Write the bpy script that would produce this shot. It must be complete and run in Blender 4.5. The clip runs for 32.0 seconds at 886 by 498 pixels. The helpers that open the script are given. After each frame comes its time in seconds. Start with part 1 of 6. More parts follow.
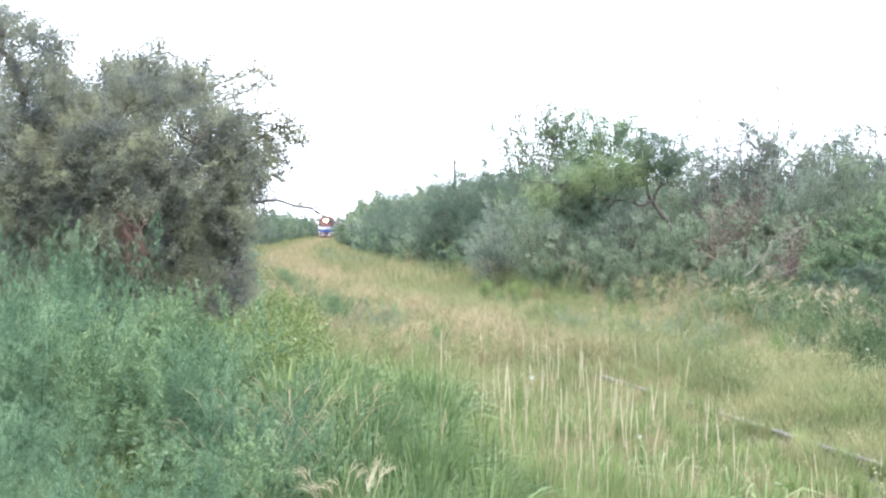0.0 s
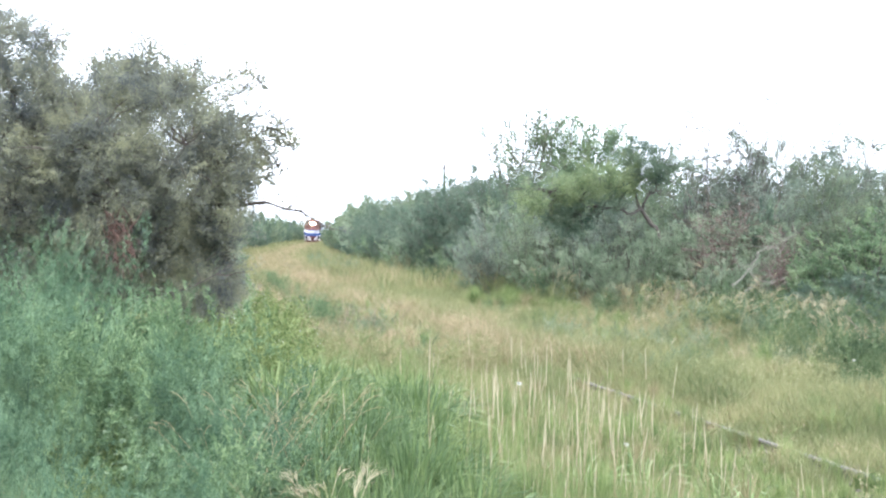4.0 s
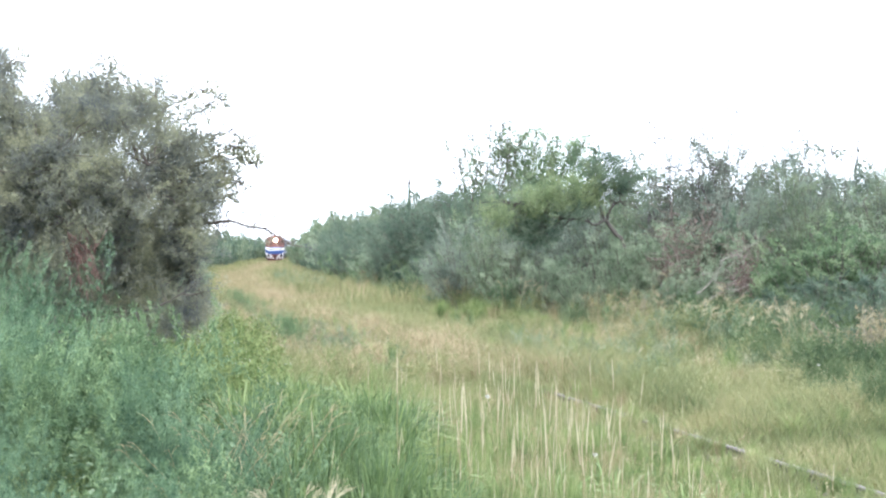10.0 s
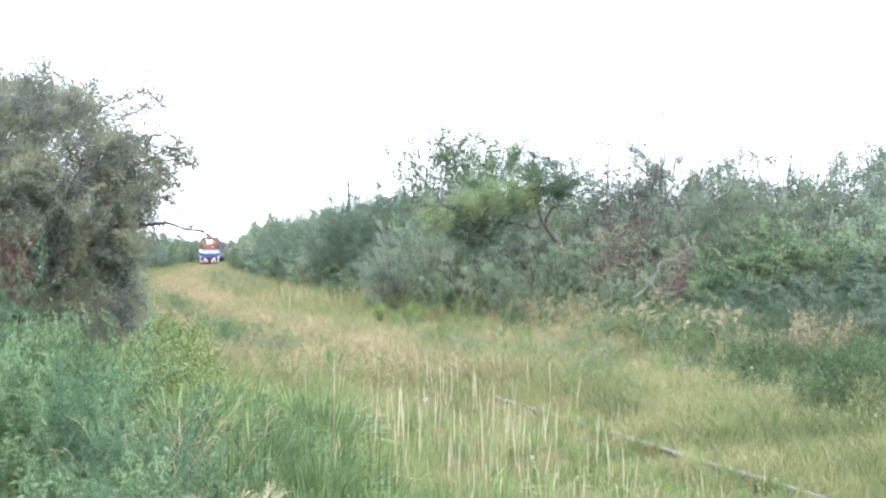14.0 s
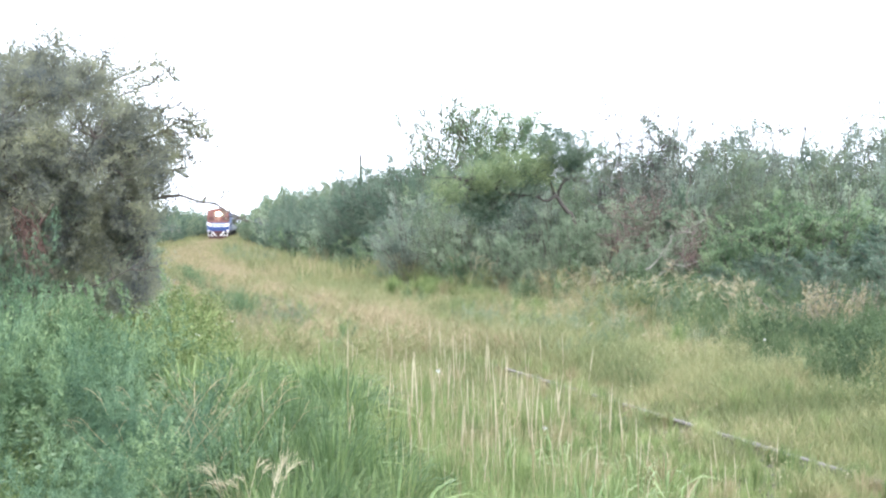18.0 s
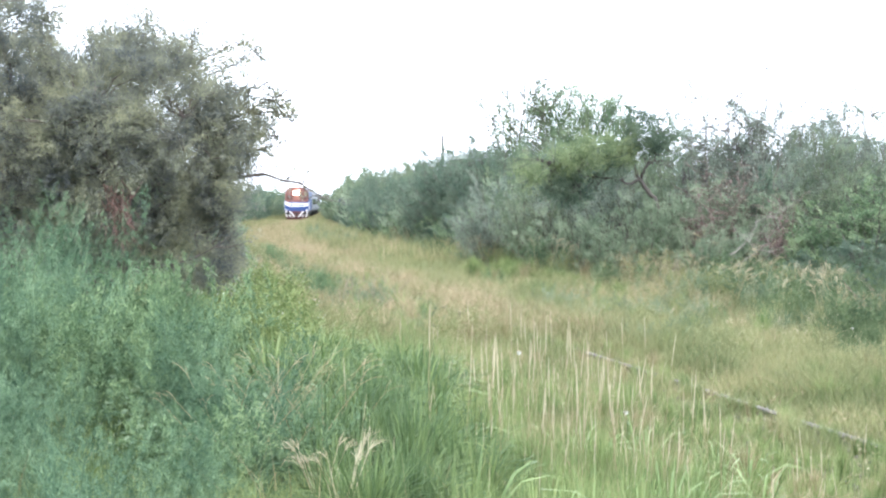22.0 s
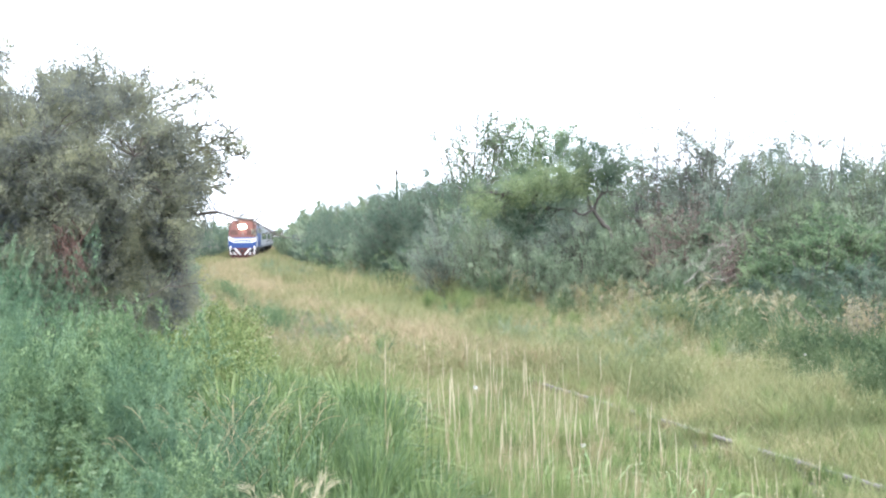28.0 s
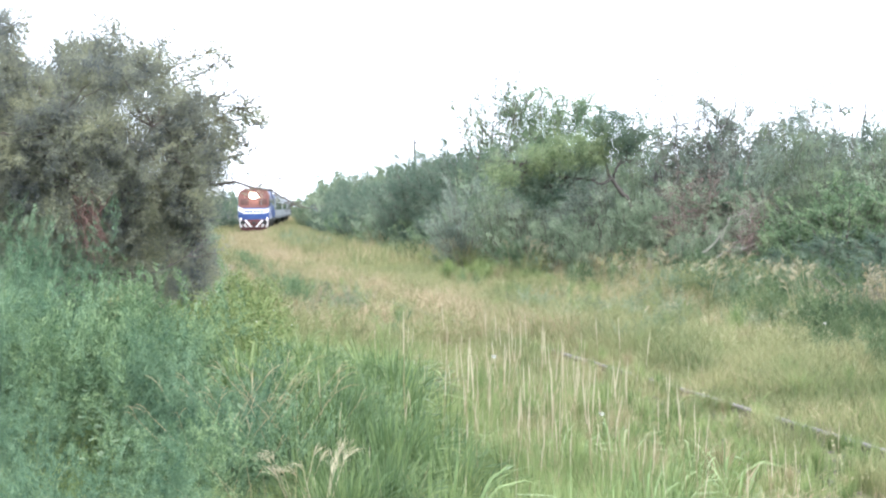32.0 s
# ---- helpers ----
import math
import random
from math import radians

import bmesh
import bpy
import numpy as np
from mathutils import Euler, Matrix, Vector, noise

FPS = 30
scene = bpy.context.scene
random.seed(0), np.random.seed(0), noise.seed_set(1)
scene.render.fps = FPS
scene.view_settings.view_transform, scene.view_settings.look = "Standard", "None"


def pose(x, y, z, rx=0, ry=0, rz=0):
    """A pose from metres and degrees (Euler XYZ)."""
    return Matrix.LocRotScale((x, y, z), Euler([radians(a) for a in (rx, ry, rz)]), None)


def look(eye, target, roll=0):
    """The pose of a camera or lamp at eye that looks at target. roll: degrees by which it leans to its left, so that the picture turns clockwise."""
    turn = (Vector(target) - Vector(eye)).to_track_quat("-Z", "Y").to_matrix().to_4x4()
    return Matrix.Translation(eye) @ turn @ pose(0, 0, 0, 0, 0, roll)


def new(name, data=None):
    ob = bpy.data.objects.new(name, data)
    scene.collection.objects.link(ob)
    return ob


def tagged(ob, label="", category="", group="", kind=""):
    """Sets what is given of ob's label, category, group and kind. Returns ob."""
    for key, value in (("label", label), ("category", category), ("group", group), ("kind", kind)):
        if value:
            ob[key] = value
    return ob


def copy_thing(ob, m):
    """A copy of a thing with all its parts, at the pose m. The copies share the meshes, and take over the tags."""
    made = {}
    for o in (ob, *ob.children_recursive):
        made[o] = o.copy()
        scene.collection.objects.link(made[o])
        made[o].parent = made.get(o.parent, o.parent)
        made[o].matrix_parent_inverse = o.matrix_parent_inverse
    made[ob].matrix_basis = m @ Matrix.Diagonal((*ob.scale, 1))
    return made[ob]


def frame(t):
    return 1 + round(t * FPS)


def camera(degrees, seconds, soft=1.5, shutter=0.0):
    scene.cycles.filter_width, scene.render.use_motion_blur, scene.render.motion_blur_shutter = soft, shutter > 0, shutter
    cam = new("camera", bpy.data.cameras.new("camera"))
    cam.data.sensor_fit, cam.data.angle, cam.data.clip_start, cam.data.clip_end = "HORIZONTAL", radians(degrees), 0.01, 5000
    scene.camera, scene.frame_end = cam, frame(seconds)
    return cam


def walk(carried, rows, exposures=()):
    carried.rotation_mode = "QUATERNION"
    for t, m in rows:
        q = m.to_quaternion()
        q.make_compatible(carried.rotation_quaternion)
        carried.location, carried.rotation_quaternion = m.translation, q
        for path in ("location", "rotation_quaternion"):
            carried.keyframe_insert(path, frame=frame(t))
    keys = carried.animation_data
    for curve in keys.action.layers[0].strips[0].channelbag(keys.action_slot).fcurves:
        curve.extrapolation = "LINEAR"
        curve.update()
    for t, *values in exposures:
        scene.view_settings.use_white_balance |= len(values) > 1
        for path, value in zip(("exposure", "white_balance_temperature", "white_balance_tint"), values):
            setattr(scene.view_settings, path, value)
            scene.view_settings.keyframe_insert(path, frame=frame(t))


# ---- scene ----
cam = camera(41.73, 32.0, soft=2.35)
EYE = 2.3
ROWS = [  # seconds, x, y, z, yaw, pitch, roll of a hand-held camera on the spot
    (0.0, 0.000, -0.000, 0.000, -0.000, -1.080, -0.000),
    (0.5, 0.010, -0.006, 0.000, -0.404, -1.177, -0.352),
    (1.0, -0.018, 0.008, -0.015, 0.247, -1.532, -0.338),
    (1.5, -0.022, 0.029, -0.002, 0.173, -1.228, -0.837),
    (2.0, -0.016, 0.030, -0.007, -1.110, -0.986, -1.167),
    (2.5, -0.011, 0.016, -0.001, -0.977, -1.146, -0.954),
    (4.5, -0.013, 0.010, -0.007, -0.548, -0.348, -0.865),
    (5.0, 0.003, 0.002, -0.010, -1.581, 0.139, -0.863),
    (5.5, 0.009, -0.003, -0.005, -2.583, -0.244, -0.732),
    (6.0, 0.018, -0.016, -0.002, -3.539, 0.146, -0.272),
    (6.5, -0.001, -0.010, -0.006, -3.290, -0.888, -0.007),
    (7.0, 0.012, -0.019, -0.008, -4.238, -0.729, -0.282),
    (7.5, 0.005, -0.007, -0.002, -6.202, -1.024, -0.319),
    (8.0, 0.011, -0.005, -0.005, -5.346, -0.998, -0.081),
    (8.5, 0.012, 0.005, -0.005, -4.756, -1.038, -0.404),
    (9.0, -0.009, 0.021, -0.003, -2.526, -1.082, 0.015),
    (9.5, -0.010, 0.005, 0.006, -2.495, -0.623, -0.110),
    (10.0, -0.003, -0.009, 0.000, -2.229, -0.109, 0.363),
    (10.5, 0.005, 0.003, -0.001, -2.867, -0.557, 0.421),
    (11.0, -0.010, 0.007, -0.005, -3.175, -0.506, 0.289),
    (11.5, 0.003, -0.002, -0.005, -3.844, -0.280, 0.286),
    (12.0, -0.001, 0.002, -0.003, -3.868, -0.696, 0.124),
    (12.5, -0.001, 0.007, -0.010, -3.967, -0.500, -0.142),
    (13.0, 0.005, -0.004, -0.016, -4.234, -0.491, -0.196),
    (13.5, 0.012, -0.009, 0.003, -3.847, -0.402, 0.010),
    (14.0, 0.009, -0.016, -0.001, -5.205, 0.043, 0.144),
    (14.5, 0.010, -0.012, 0.002, -6.995, -0.036, 0.473),
    (16.5, 0.006, -0.014, -0.014, -6.406, -1.651, 0.057),
    (17.0, -0.003, -0.017, -0.018, -4.065, -1.505, 0.369),
    (17.5, 0.003, -0.015, -0.009, -4.590, -1.323, 0.319),
    (18.0, 0.001, -0.013, -0.010, -4.613, -1.294, 0.230),
    (18.5, 0.001, -0.018, -0.011, -3.901, -1.320, 0.231),
    (19.0, 0.003, -0.012, -0.011, -4.356, -1.107, -0.155),
    (19.5, 0.006, -0.012, -0.012, -2.942, -1.591, 0.034),
    (20.0, -0.010, -0.004, -0.013, -2.527, -1.599, -0.298),
    (20.5, -0.016, 0.005, -0.020, -2.091, -1.617, -0.125),
    (21.0, -0.015, 0.007, -0.013, -1.504, -2.131, -0.010),
    (21.5, -0.010, 0.004, -0.007, -1.167, -2.061, -0.122),
    (22.0, -0.015, 0.002, -0.016, -0.655, -2.199, -0.457),
    (22.5, -0.021, 0.015, -0.019, -0.224, -2.599, -0.650),
    (23.0, -0.033, 0.017, -0.014, -0.220, -2.846, -1.373),
    (23.5, -0.040, 0.022, -0.020, 0.607, -3.010, -1.495),
    (24.0, -0.028, 0.013, -0.011, 0.032, -1.105, -1.106),
    (24.5, -0.027, 0.016, -0.006, 0.005, -0.836, -0.204),
    (26.5, -0.016, 0.006, 0.002, -1.555, -0.511, -0.110),
    (27.0, -0.007, 0.008, 0.010, -2.338, -0.599, -0.047),
    (27.5, -0.001, -0.001, 0.017, -2.694, -0.599, 0.083),
    (28.0, -0.005, -0.003, 0.011, -2.840, -0.606, 0.479),
    (28.5, -0.004, -0.009, 0.004, -2.375, -1.023, 0.412),
    (29.0, -0.013, 0.004, 0.002, -2.117, -1.150, 0.176),
    (29.5, -0.010, 0.008, 0.000, -3.053, -1.209, 0.260),
    (30.0, -0.015, 0.007, 0.002, -1.911, -1.294, 0.425),
    (30.5, 0.001, 0.005, 0.008, -2.118, -1.005, 0.598),
    (31.0, 0.006, -0.001, -0.004, -2.365, -2.086, 1.159),
    (31.5, 0.010, 0.005, 0.007, -2.309, -1.990, 0.937),
    (32.0, -0.001, 0.004, 0.006, -1.913, -2.085, 0.673),
]
walk(cam, [(t, pose(x, y, EYE + z, 0, 0, yaw) @ pose(0, 0, 0, 90 + pitch) @ pose(0, 0, 0, 0, 0, -roll)) for t, x, y, z, yaw, pitch, roll in ROWS])

# ---- light ----
world = bpy.data.worlds.new("overcast_sky")
scene.world = world
world.use_nodes = True
wn, wl = world.node_tree.nodes, world.node_tree.links
wn.clear()
sky = wn.new("ShaderNodeTexSky")
sky.sky_type, sky.sun_disc = "NISHITA", False
sky.sun_elevation, sky.sun_rotation = radians(58), radians(150)
sky.dust_density, sky.air_density = 3.0, 1.0
bg_sky, bg_cloud = wn.new("ShaderNodeBackground"), wn.new("ShaderNodeBackground")
bg_sky.inputs[1].default_value = 0.05
bg_cloud.inputs[0].default_value, bg_cloud.inputs[1].default_value = (0.89, 0.97, 1.13, 1), 1.72
both, wout = wn.new("ShaderNodeAddShader"), wn.new("ShaderNodeOutputWorld")
wl.new(sky.outputs[0], bg_sky.inputs[0])
wl.new(bg_sky.outputs[0], both.inputs[0])
wl.new(bg_cloud.outputs[0], both.inputs[1])
wl.new(both.outputs[0], wout.inputs[0])
sun = new("sun", bpy.data.lights.new("sun", "SUN"))
sun.data.energy, sun.data.angle, sun.data.color = 1.5, radians(30), (1.0, 0.97, 0.93)
sun.matrix_world = look((10, -20, 60), (-10, 14, 0))
scene.view_settings.exposure = 1.05


# ---- materials ----
def mat(name, cols, rough=0.7, glow=0.0, scale=3.0, vary=0.35, bump=0.0, metal=0.0, leaf=0.0, islands=True, spec=0.3, patch=0.5):
    """cols: colours picked by piece at random and mottled by a noise at two scales."""
    m = bpy.data.materials.new(name)
    m.use_nodes = True
    n, l = m.node_tree.nodes, m.node_tree.links
    b = n["Principled BSDF"]
    b.inputs["Roughness"].default_value, b.inputs["Metallic"].default_value = rough, metal
    b.inputs["Specular IOR Level"].default_value = spec
    ramp = n.new("ShaderNodeValToRGB")
    while len(ramp.color_ramp.elements) < len(cols):
        ramp.color_ramp.elements.new(0.5)
    for i, c in enumerate(cols):
        e = ramp.color_ramp.elements[i]
        e.position, e.color = i / max(1, len(cols) - 1), (*c, 1)
    geo, tex, fine = n.new("ShaderNodeNewGeometry"), n.new("ShaderNodeTexNoise"), n.new("ShaderNodeTexNoise")
    tex.inputs["Scale"].default_value, fine.inputs["Scale"].default_value = scale, scale * 9
    tex.inputs["Detail"].default_value = 3
    l.new(geo.outputs["Position"], tex.inputs["Vector"])
    l.new(geo.outputs["Position"], fine.inputs["Vector"])
    mixer = n.new("ShaderNodeMix")
    mixer.inputs[0].default_value = 1 - patch
    l.new(tex.outputs["Fac"], mixer.inputs[2])
    l.new(geo.outputs["Random Per Island"] if islands else fine.outputs["Fac"], mixer.inputs[3])
    spread = n.new("ShaderNodeMapRange")
    spread.inputs[1].default_value, spread.inputs[2].default_value = (0.32, 0.68) if patch > 0.7 or not islands else (0.18, 0.82)
    l.new(mixer.outputs[0], spread.inputs[0])
    l.new(spread.outputs[0], ramp.inputs[0])
    l.new(ramp.outputs[0], b.inputs["Base Color"])
    if bump:
        bm_ = n.new("ShaderNodeBump")
        bm_.inputs["Strength"].default_value, bm_.inputs["Distance"].default_value = bump, 0.02
        l.new(fine.outputs["Fac"], bm_.inputs["Height"])
        l.new(bm_.outputs[0], b.inputs["Normal"])
    if glow:
        l.new(ramp.outputs[0], b.inputs["Emission Color"])
        b.inputs["Emission Strength"].default_value = glow
    if leaf:
        tr, ms = n.new("ShaderNodeBsdfTranslucent"), n.new("ShaderNodeMixShader")
        ms.inputs[0].default_value = leaf
        l.new(ramp.outputs[0], tr.inputs[0])
        l.new(b.outputs[0], ms.inputs[1])
        l.new(tr.outputs[0], ms.inputs[2])
        l.new(ms.outputs[0], n["Material Output"].inputs[0])
    return m


# bluish dark end of the olive ramp puts crown shade into the leaves
M_TREE = mat("olive_leaves", [(0.128, 0.147, 0.16), (0.235, 0.25, 0.197), (0.395, 0.397, 0.26)], leaf=0.58, scale=2.6, patch=0.8)
M_WEED = mat("bluegreen_leaves", [(0.036, 0.08, 0.048), (0.11, 0.188, 0.108), (0.24, 0.345, 0.20)], leaf=0.42, scale=3.0, patch=0.8)
# M_BUSH, M_DEEP, M_GREY, M_BRIGHT, M_LOWLEAF: extra blue stands in for distance haze
M_BUSH = mat("scrub_leaves", [(0.09, 0.135, 0.084), (0.185, 0.24, 0.151), (0.31, 0.36, 0.235)], leaf=0.5, scale=1.1, patch=0.82, spec=0.15)
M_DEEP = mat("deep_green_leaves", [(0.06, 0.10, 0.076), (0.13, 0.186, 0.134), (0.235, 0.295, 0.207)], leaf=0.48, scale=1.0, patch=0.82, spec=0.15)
M_GREY = mat("greygreen_leaves", [(0.115, 0.155, 0.129), (0.215, 0.268, 0.213), (0.34, 0.39, 0.302)], leaf=0.5, scale=1.2, patch=0.82, spec=0.15)
M_LIME = mat("bright_leaves", [(0.098, 0.15, 0.09), (0.175, 0.242, 0.143), (0.29, 0.355, 0.212)], leaf=0.58, scale=1.4, patch=0.82)
M_FRESH = mat("fresh_tree_leaves", [(0.10, 0.165, 0.10), (0.20, 0.285, 0.17), (0.34, 0.42, 0.26)], leaf=0.6, scale=1.2, patch=0.8, spec=0.15)
M_ACACIA = mat("acacia_leaves", [(0.105, 0.15, 0.078), (0.195, 0.252, 0.13), (0.325, 0.375, 0.21)], leaf=0.48, scale=1.5, patch=0.8, spec=0.15)
M_BRIGHT = mat("bright_bush_leaves", [(0.08, 0.132, 0.074), (0.172, 0.25, 0.140), (0.31, 0.385, 0.224)], leaf=0.55, scale=1.6, patch=0.82, spec=0.15)
M_LOWLEAF = mat("low_shrub_leaves", [(0.14, 0.195, 0.129), (0.25, 0.32, 0.213), (0.40, 0.46, 0.325)], leaf=0.55, scale=1.5, patch=0.82, spec=0.15)
M_PALELEAF = mat("pale_broad_leaves", [(0.09, 0.14, 0.08), (0.17, 0.24, 0.14), (0.28, 0.36, 0.22)], leaf=0.35, scale=4.0)
M_YELLOW = mat("yellowgreen_leaves", [(0.075, 0.12, 0.04), (0.155, 0.205, 0.075), (0.26, 0.305, 0.125)], leaf=0.35)
M_BARK = mat("grey_bark", [(0.07, 0.06, 0.052), (0.15, 0.13, 0.115)], rough=0.9, islands=False, scale=8, bump=0.6)
M_RED = mat("reddish_dead_bark", [(0.10, 0.062, 0.052), (0.175, 0.108, 0.09)], rough=0.9, islands=False, scale=10, bump=0.5)
M_DEAD = mat("bleached_wood", [(0.20, 0.18, 0.155), (0.34, 0.31, 0.27)], rough=0.85, islands=False, scale=8, bump=0.5)
M_TANGLE = mat("dead_reddish_twigs", [(0.12, 0.083, 0.074), (0.195, 0.142, 0.125), (0.28, 0.22, 0.195)], rough=0.9)
M_BROWN = mat("purple_brown_twigs", [(0.06, 0.054, 0.052), (0.10, 0.092, 0.088), (0.15, 0.14, 0.13)], rough=0.9)
M_GRASS = mat("green_grass", [(0.078, 0.125, 0.044), (0.175, 0.24, 0.09), (0.325, 0.375, 0.162)], leaf=0.35, scale=1.6, patch=0.75)
M_DARKGRASS = mat("dark_green_grass", [(0.036, 0.072, 0.028), (0.118, 0.18, 0.062), (0.31, 0.39, 0.15)], leaf=0.35, scale=2.2, patch=0.6, rough=0.42, spec=0.5)
M_LUSH = mat("lush_grass", [(0.032, 0.066, 0.028), (0.096, 0.155, 0.06), (0.24, 0.31, 0.122)], leaf=0.35, scale=2.2, patch=0.6, rough=0.55, spec=0.3)
M_STRAW = mat("straw_grass", [(0.19, 0.165, 0.092), (0.315, 0.265, 0.155), (0.48, 0.40, 0.25)], leaf=0.3, scale=0.6)
M_MID = mat("mixed_meadow_grass", [(0.12, 0.155, 0.068), (0.21, 0.232, 0.105), (0.345, 0.325, 0.17)], leaf=0.35, scale=0.9, patch=0.8)
M_VERGE = mat("rank_dark_grass", [(0.036, 0.068, 0.032), (0.085, 0.128, 0.06), (0.175, 0.23, 0.11)], leaf=0.35, scale=1.3, patch=0.75)
M_LITTER = mat("flattened_dry_grass", [(0.225, 0.178, 0.11), (0.36, 0.285, 0.178), (0.52, 0.42, 0.285)], leaf=0.2, scale=0.5)
M_LIMEGRASS = mat("lime_grass", [(0.095, 0.155, 0.05), (0.18, 0.26, 0.09), (0.31, 0.385, 0.18)], leaf=0.35, scale=1.5, rough=0.4, spec=0.5)
M_WEEDGREEN = mat("green_weed_leaves", [(0.042, 0.085, 0.042), (0.118, 0.188, 0.092), (0.25, 0.34, 0.175)], leaf=0.42, scale=3.0, patch=0.78)
M_DRYWEED = mat("brown_dried_weed", [(0.17, 0.145, 0.11), (0.28, 0.24, 0.18), (0.40, 0.345, 0.26)], leaf=0.2, scale=2)
M_HEAD = mat("straw_seed_heads", [(0.42, 0.365, 0.24), (0.60, 0.53, 0.38)], leaf=0.2)
M_MIDHEAD = mat("meadow_seed_heads", [(0.26, 0.27, 0.14), (0.38, 0.38, 0.21), (0.52, 0.49, 0.31)], leaf=0.3, scale=0.8, patch=0.75)
M_HEADSOFT = mat("bank_seed_heads", [(0.30, 0.26, 0.16), (0.42, 0.37, 0.24), (0.54, 0.48, 0.33)], leaf=0.25, scale=0.9)
M_SOIL = mat("dry_soil_and_litter", [(0.07, 0.085, 0.04), (0.13, 0.135, 0.065), (0.21, 0.185, 0.105)], rough=0.95, islands=False, scale=0.5, bump=0.8)
M_RAIL = mat("worn_rail_steel", [(0.085, 0.076, 0.07), (0.165, 0.15, 0.138)], rough=0.8, metal=0.0, islands=False, scale=5, spec=0.3)
M_SLEEPER = mat("weathered_sleeper", [(0.08, 0.065, 0.05), (0.17, 0.14, 0.11)], rough=0.95, islands=False, scale=6, bump=0.7)
M_STONE = mat("ballast_stone", [(0.07, 0.063, 0.055), (0.14, 0.125, 0.11), (0.21, 0.19, 0.17)], rough=0.95)
M_BLUE = mat("blue_paint", [(0.022, 0.055, 0.18), (0.036, 0.08, 0.24)], rough=0.4, islands=False, scale=1.5)
M_ORANGE = mat("rusty_red_paint", [(0.135, 0.06, 0.052), (0.19, 0.09, 0.078)], rough=0.5, islands=False, scale=1.5)
M_WHITE = mat("white_paint", [(0.62, 0.62, 0.64), (0.80, 0.80, 0.80)], rough=0.45, islands=False, scale=2)
M_DKRED = mat("dark_red_paint", [(0.075, 0.028, 0.03), (0.12, 0.04, 0.042)], rough=0.5, islands=False, scale=2)
M_GREYPAINT = mat("light_grey_paint", [(0.24, 0.26, 0.285), (0.34, 0.36, 0.385)], rough=0.45, islands=False, scale=1.2)
M_SILL = mat("dark_grey_sill_paint", [(0.12, 0.13, 0.15), (0.17, 0.18, 0.20)], rough=0.5, islands=False, scale=1.2)
M_BLACK = mat("black_steel", [(0.015, 0.015, 0.016), (0.04, 0.04, 0.042)], rough=0.6, islands=False, scale=3)
M_GLASS = mat("dark_window_glass", [(0.02, 0.025, 0.03), (0.03, 0.035, 0.04)], rough=0.05, islands=False, spec=0.6)
M_CABGLASS = mat("dull_cab_glass", [(0.09, 0.05, 0.045), (0.12, 0.07, 0.06)], rough=0.15, islands=False, spec=0.5)
M_LIGHT = mat("headlight_glow", [(1.0, 0.86, 0.66), (1.0, 0.90, 0.74)], glow=45, islands=False)
M_MARK = mat("marker_lamp_glow", [(1.0, 0.95, 0.85), (1.0, 0.97, 0.9)], glow=0.2, islands=False)
M_FLOWER = mat("white_petals", [(0.5, 0.5, 0.44), (0.66, 0.66, 0.6)], leaf=0.2)
M_POLE = mat("dark_pole_wood", [(0.05, 0.045, 0.04), (0.10, 0.09, 0.08)], rough=0.9, islands=False, scale=5)


# ---- mesh helpers ----
def raw_mesh(name, verts, tris, material, smooth=False):
    """A mesh from arrays of corners and triangles or quads."""
    verts, tris = np.asarray(verts, np.float32), np.asarray(tris, np.int32)
    me = bpy.data.meshes.new(name)
    k = tris.shape[1]
    me.vertices.add(len(verts))
    me.vertices.foreach_set("co", verts.ravel())
    me.loops.add(tris.size)
    me.loops.foreach_set("vertex_index", tris.ravel())
    me.polygons.add(len(tris))
    me.polygons.foreach_set("loop_start", np.arange(0, tris.size, k, dtype=np.int32))
    me.polygons.foreach_set("loop_total", np.full(len(tris), k, np.int32))
    if smooth:
        me.polygons.foreach_set("use_smooth", np.ones(len(tris), bool))
    me.materials.append(material)
    me.update(calc_edges=True)
    return me


def link(name, me, parent=None, label=""):
    ob = new(name, me)
    ob.parent = parent
    return tagged(ob, label)


def part(name, bm, material, parent, label=""):
    me = bpy.data.meshes.new(name)
    bm.to_mesh(me)
    bm.free()
    me.materials.append(material)
    return link(name, me, parent, label)


def box_bm(x0, x1, y0, y1, z0, z1, bevel=0.0, bm=None):
    bm = bm or bmesh.new()
    made = bmesh.ops.create_cube(bm, size=1, matrix=Matrix.Translation(((x0 + x1) / 2, (y0 + y1) / 2, (z0 + z1) / 2)) @ Matrix.Diagonal((x1 - x0, y1 - y0, z1 - z0, 1)))
    if bevel:
        edges = list({e for v in made["verts"] for e in v.link_edges})
        bmesh.ops.bevel(bm, geom=edges, offset=bevel, segments=2, affect="EDGES", profile=0.5)
    return bm


def cyl_bm(radius, depth, m, seg=14, bm=None, r2=None):
    bm = bm or bmesh.new()
    bmesh.ops.create_cone(bm, cap_ends=True, segments=seg, radius1=radius, radius2=radius if r2 is None else r2, depth=depth, matrix=m)
    return bm


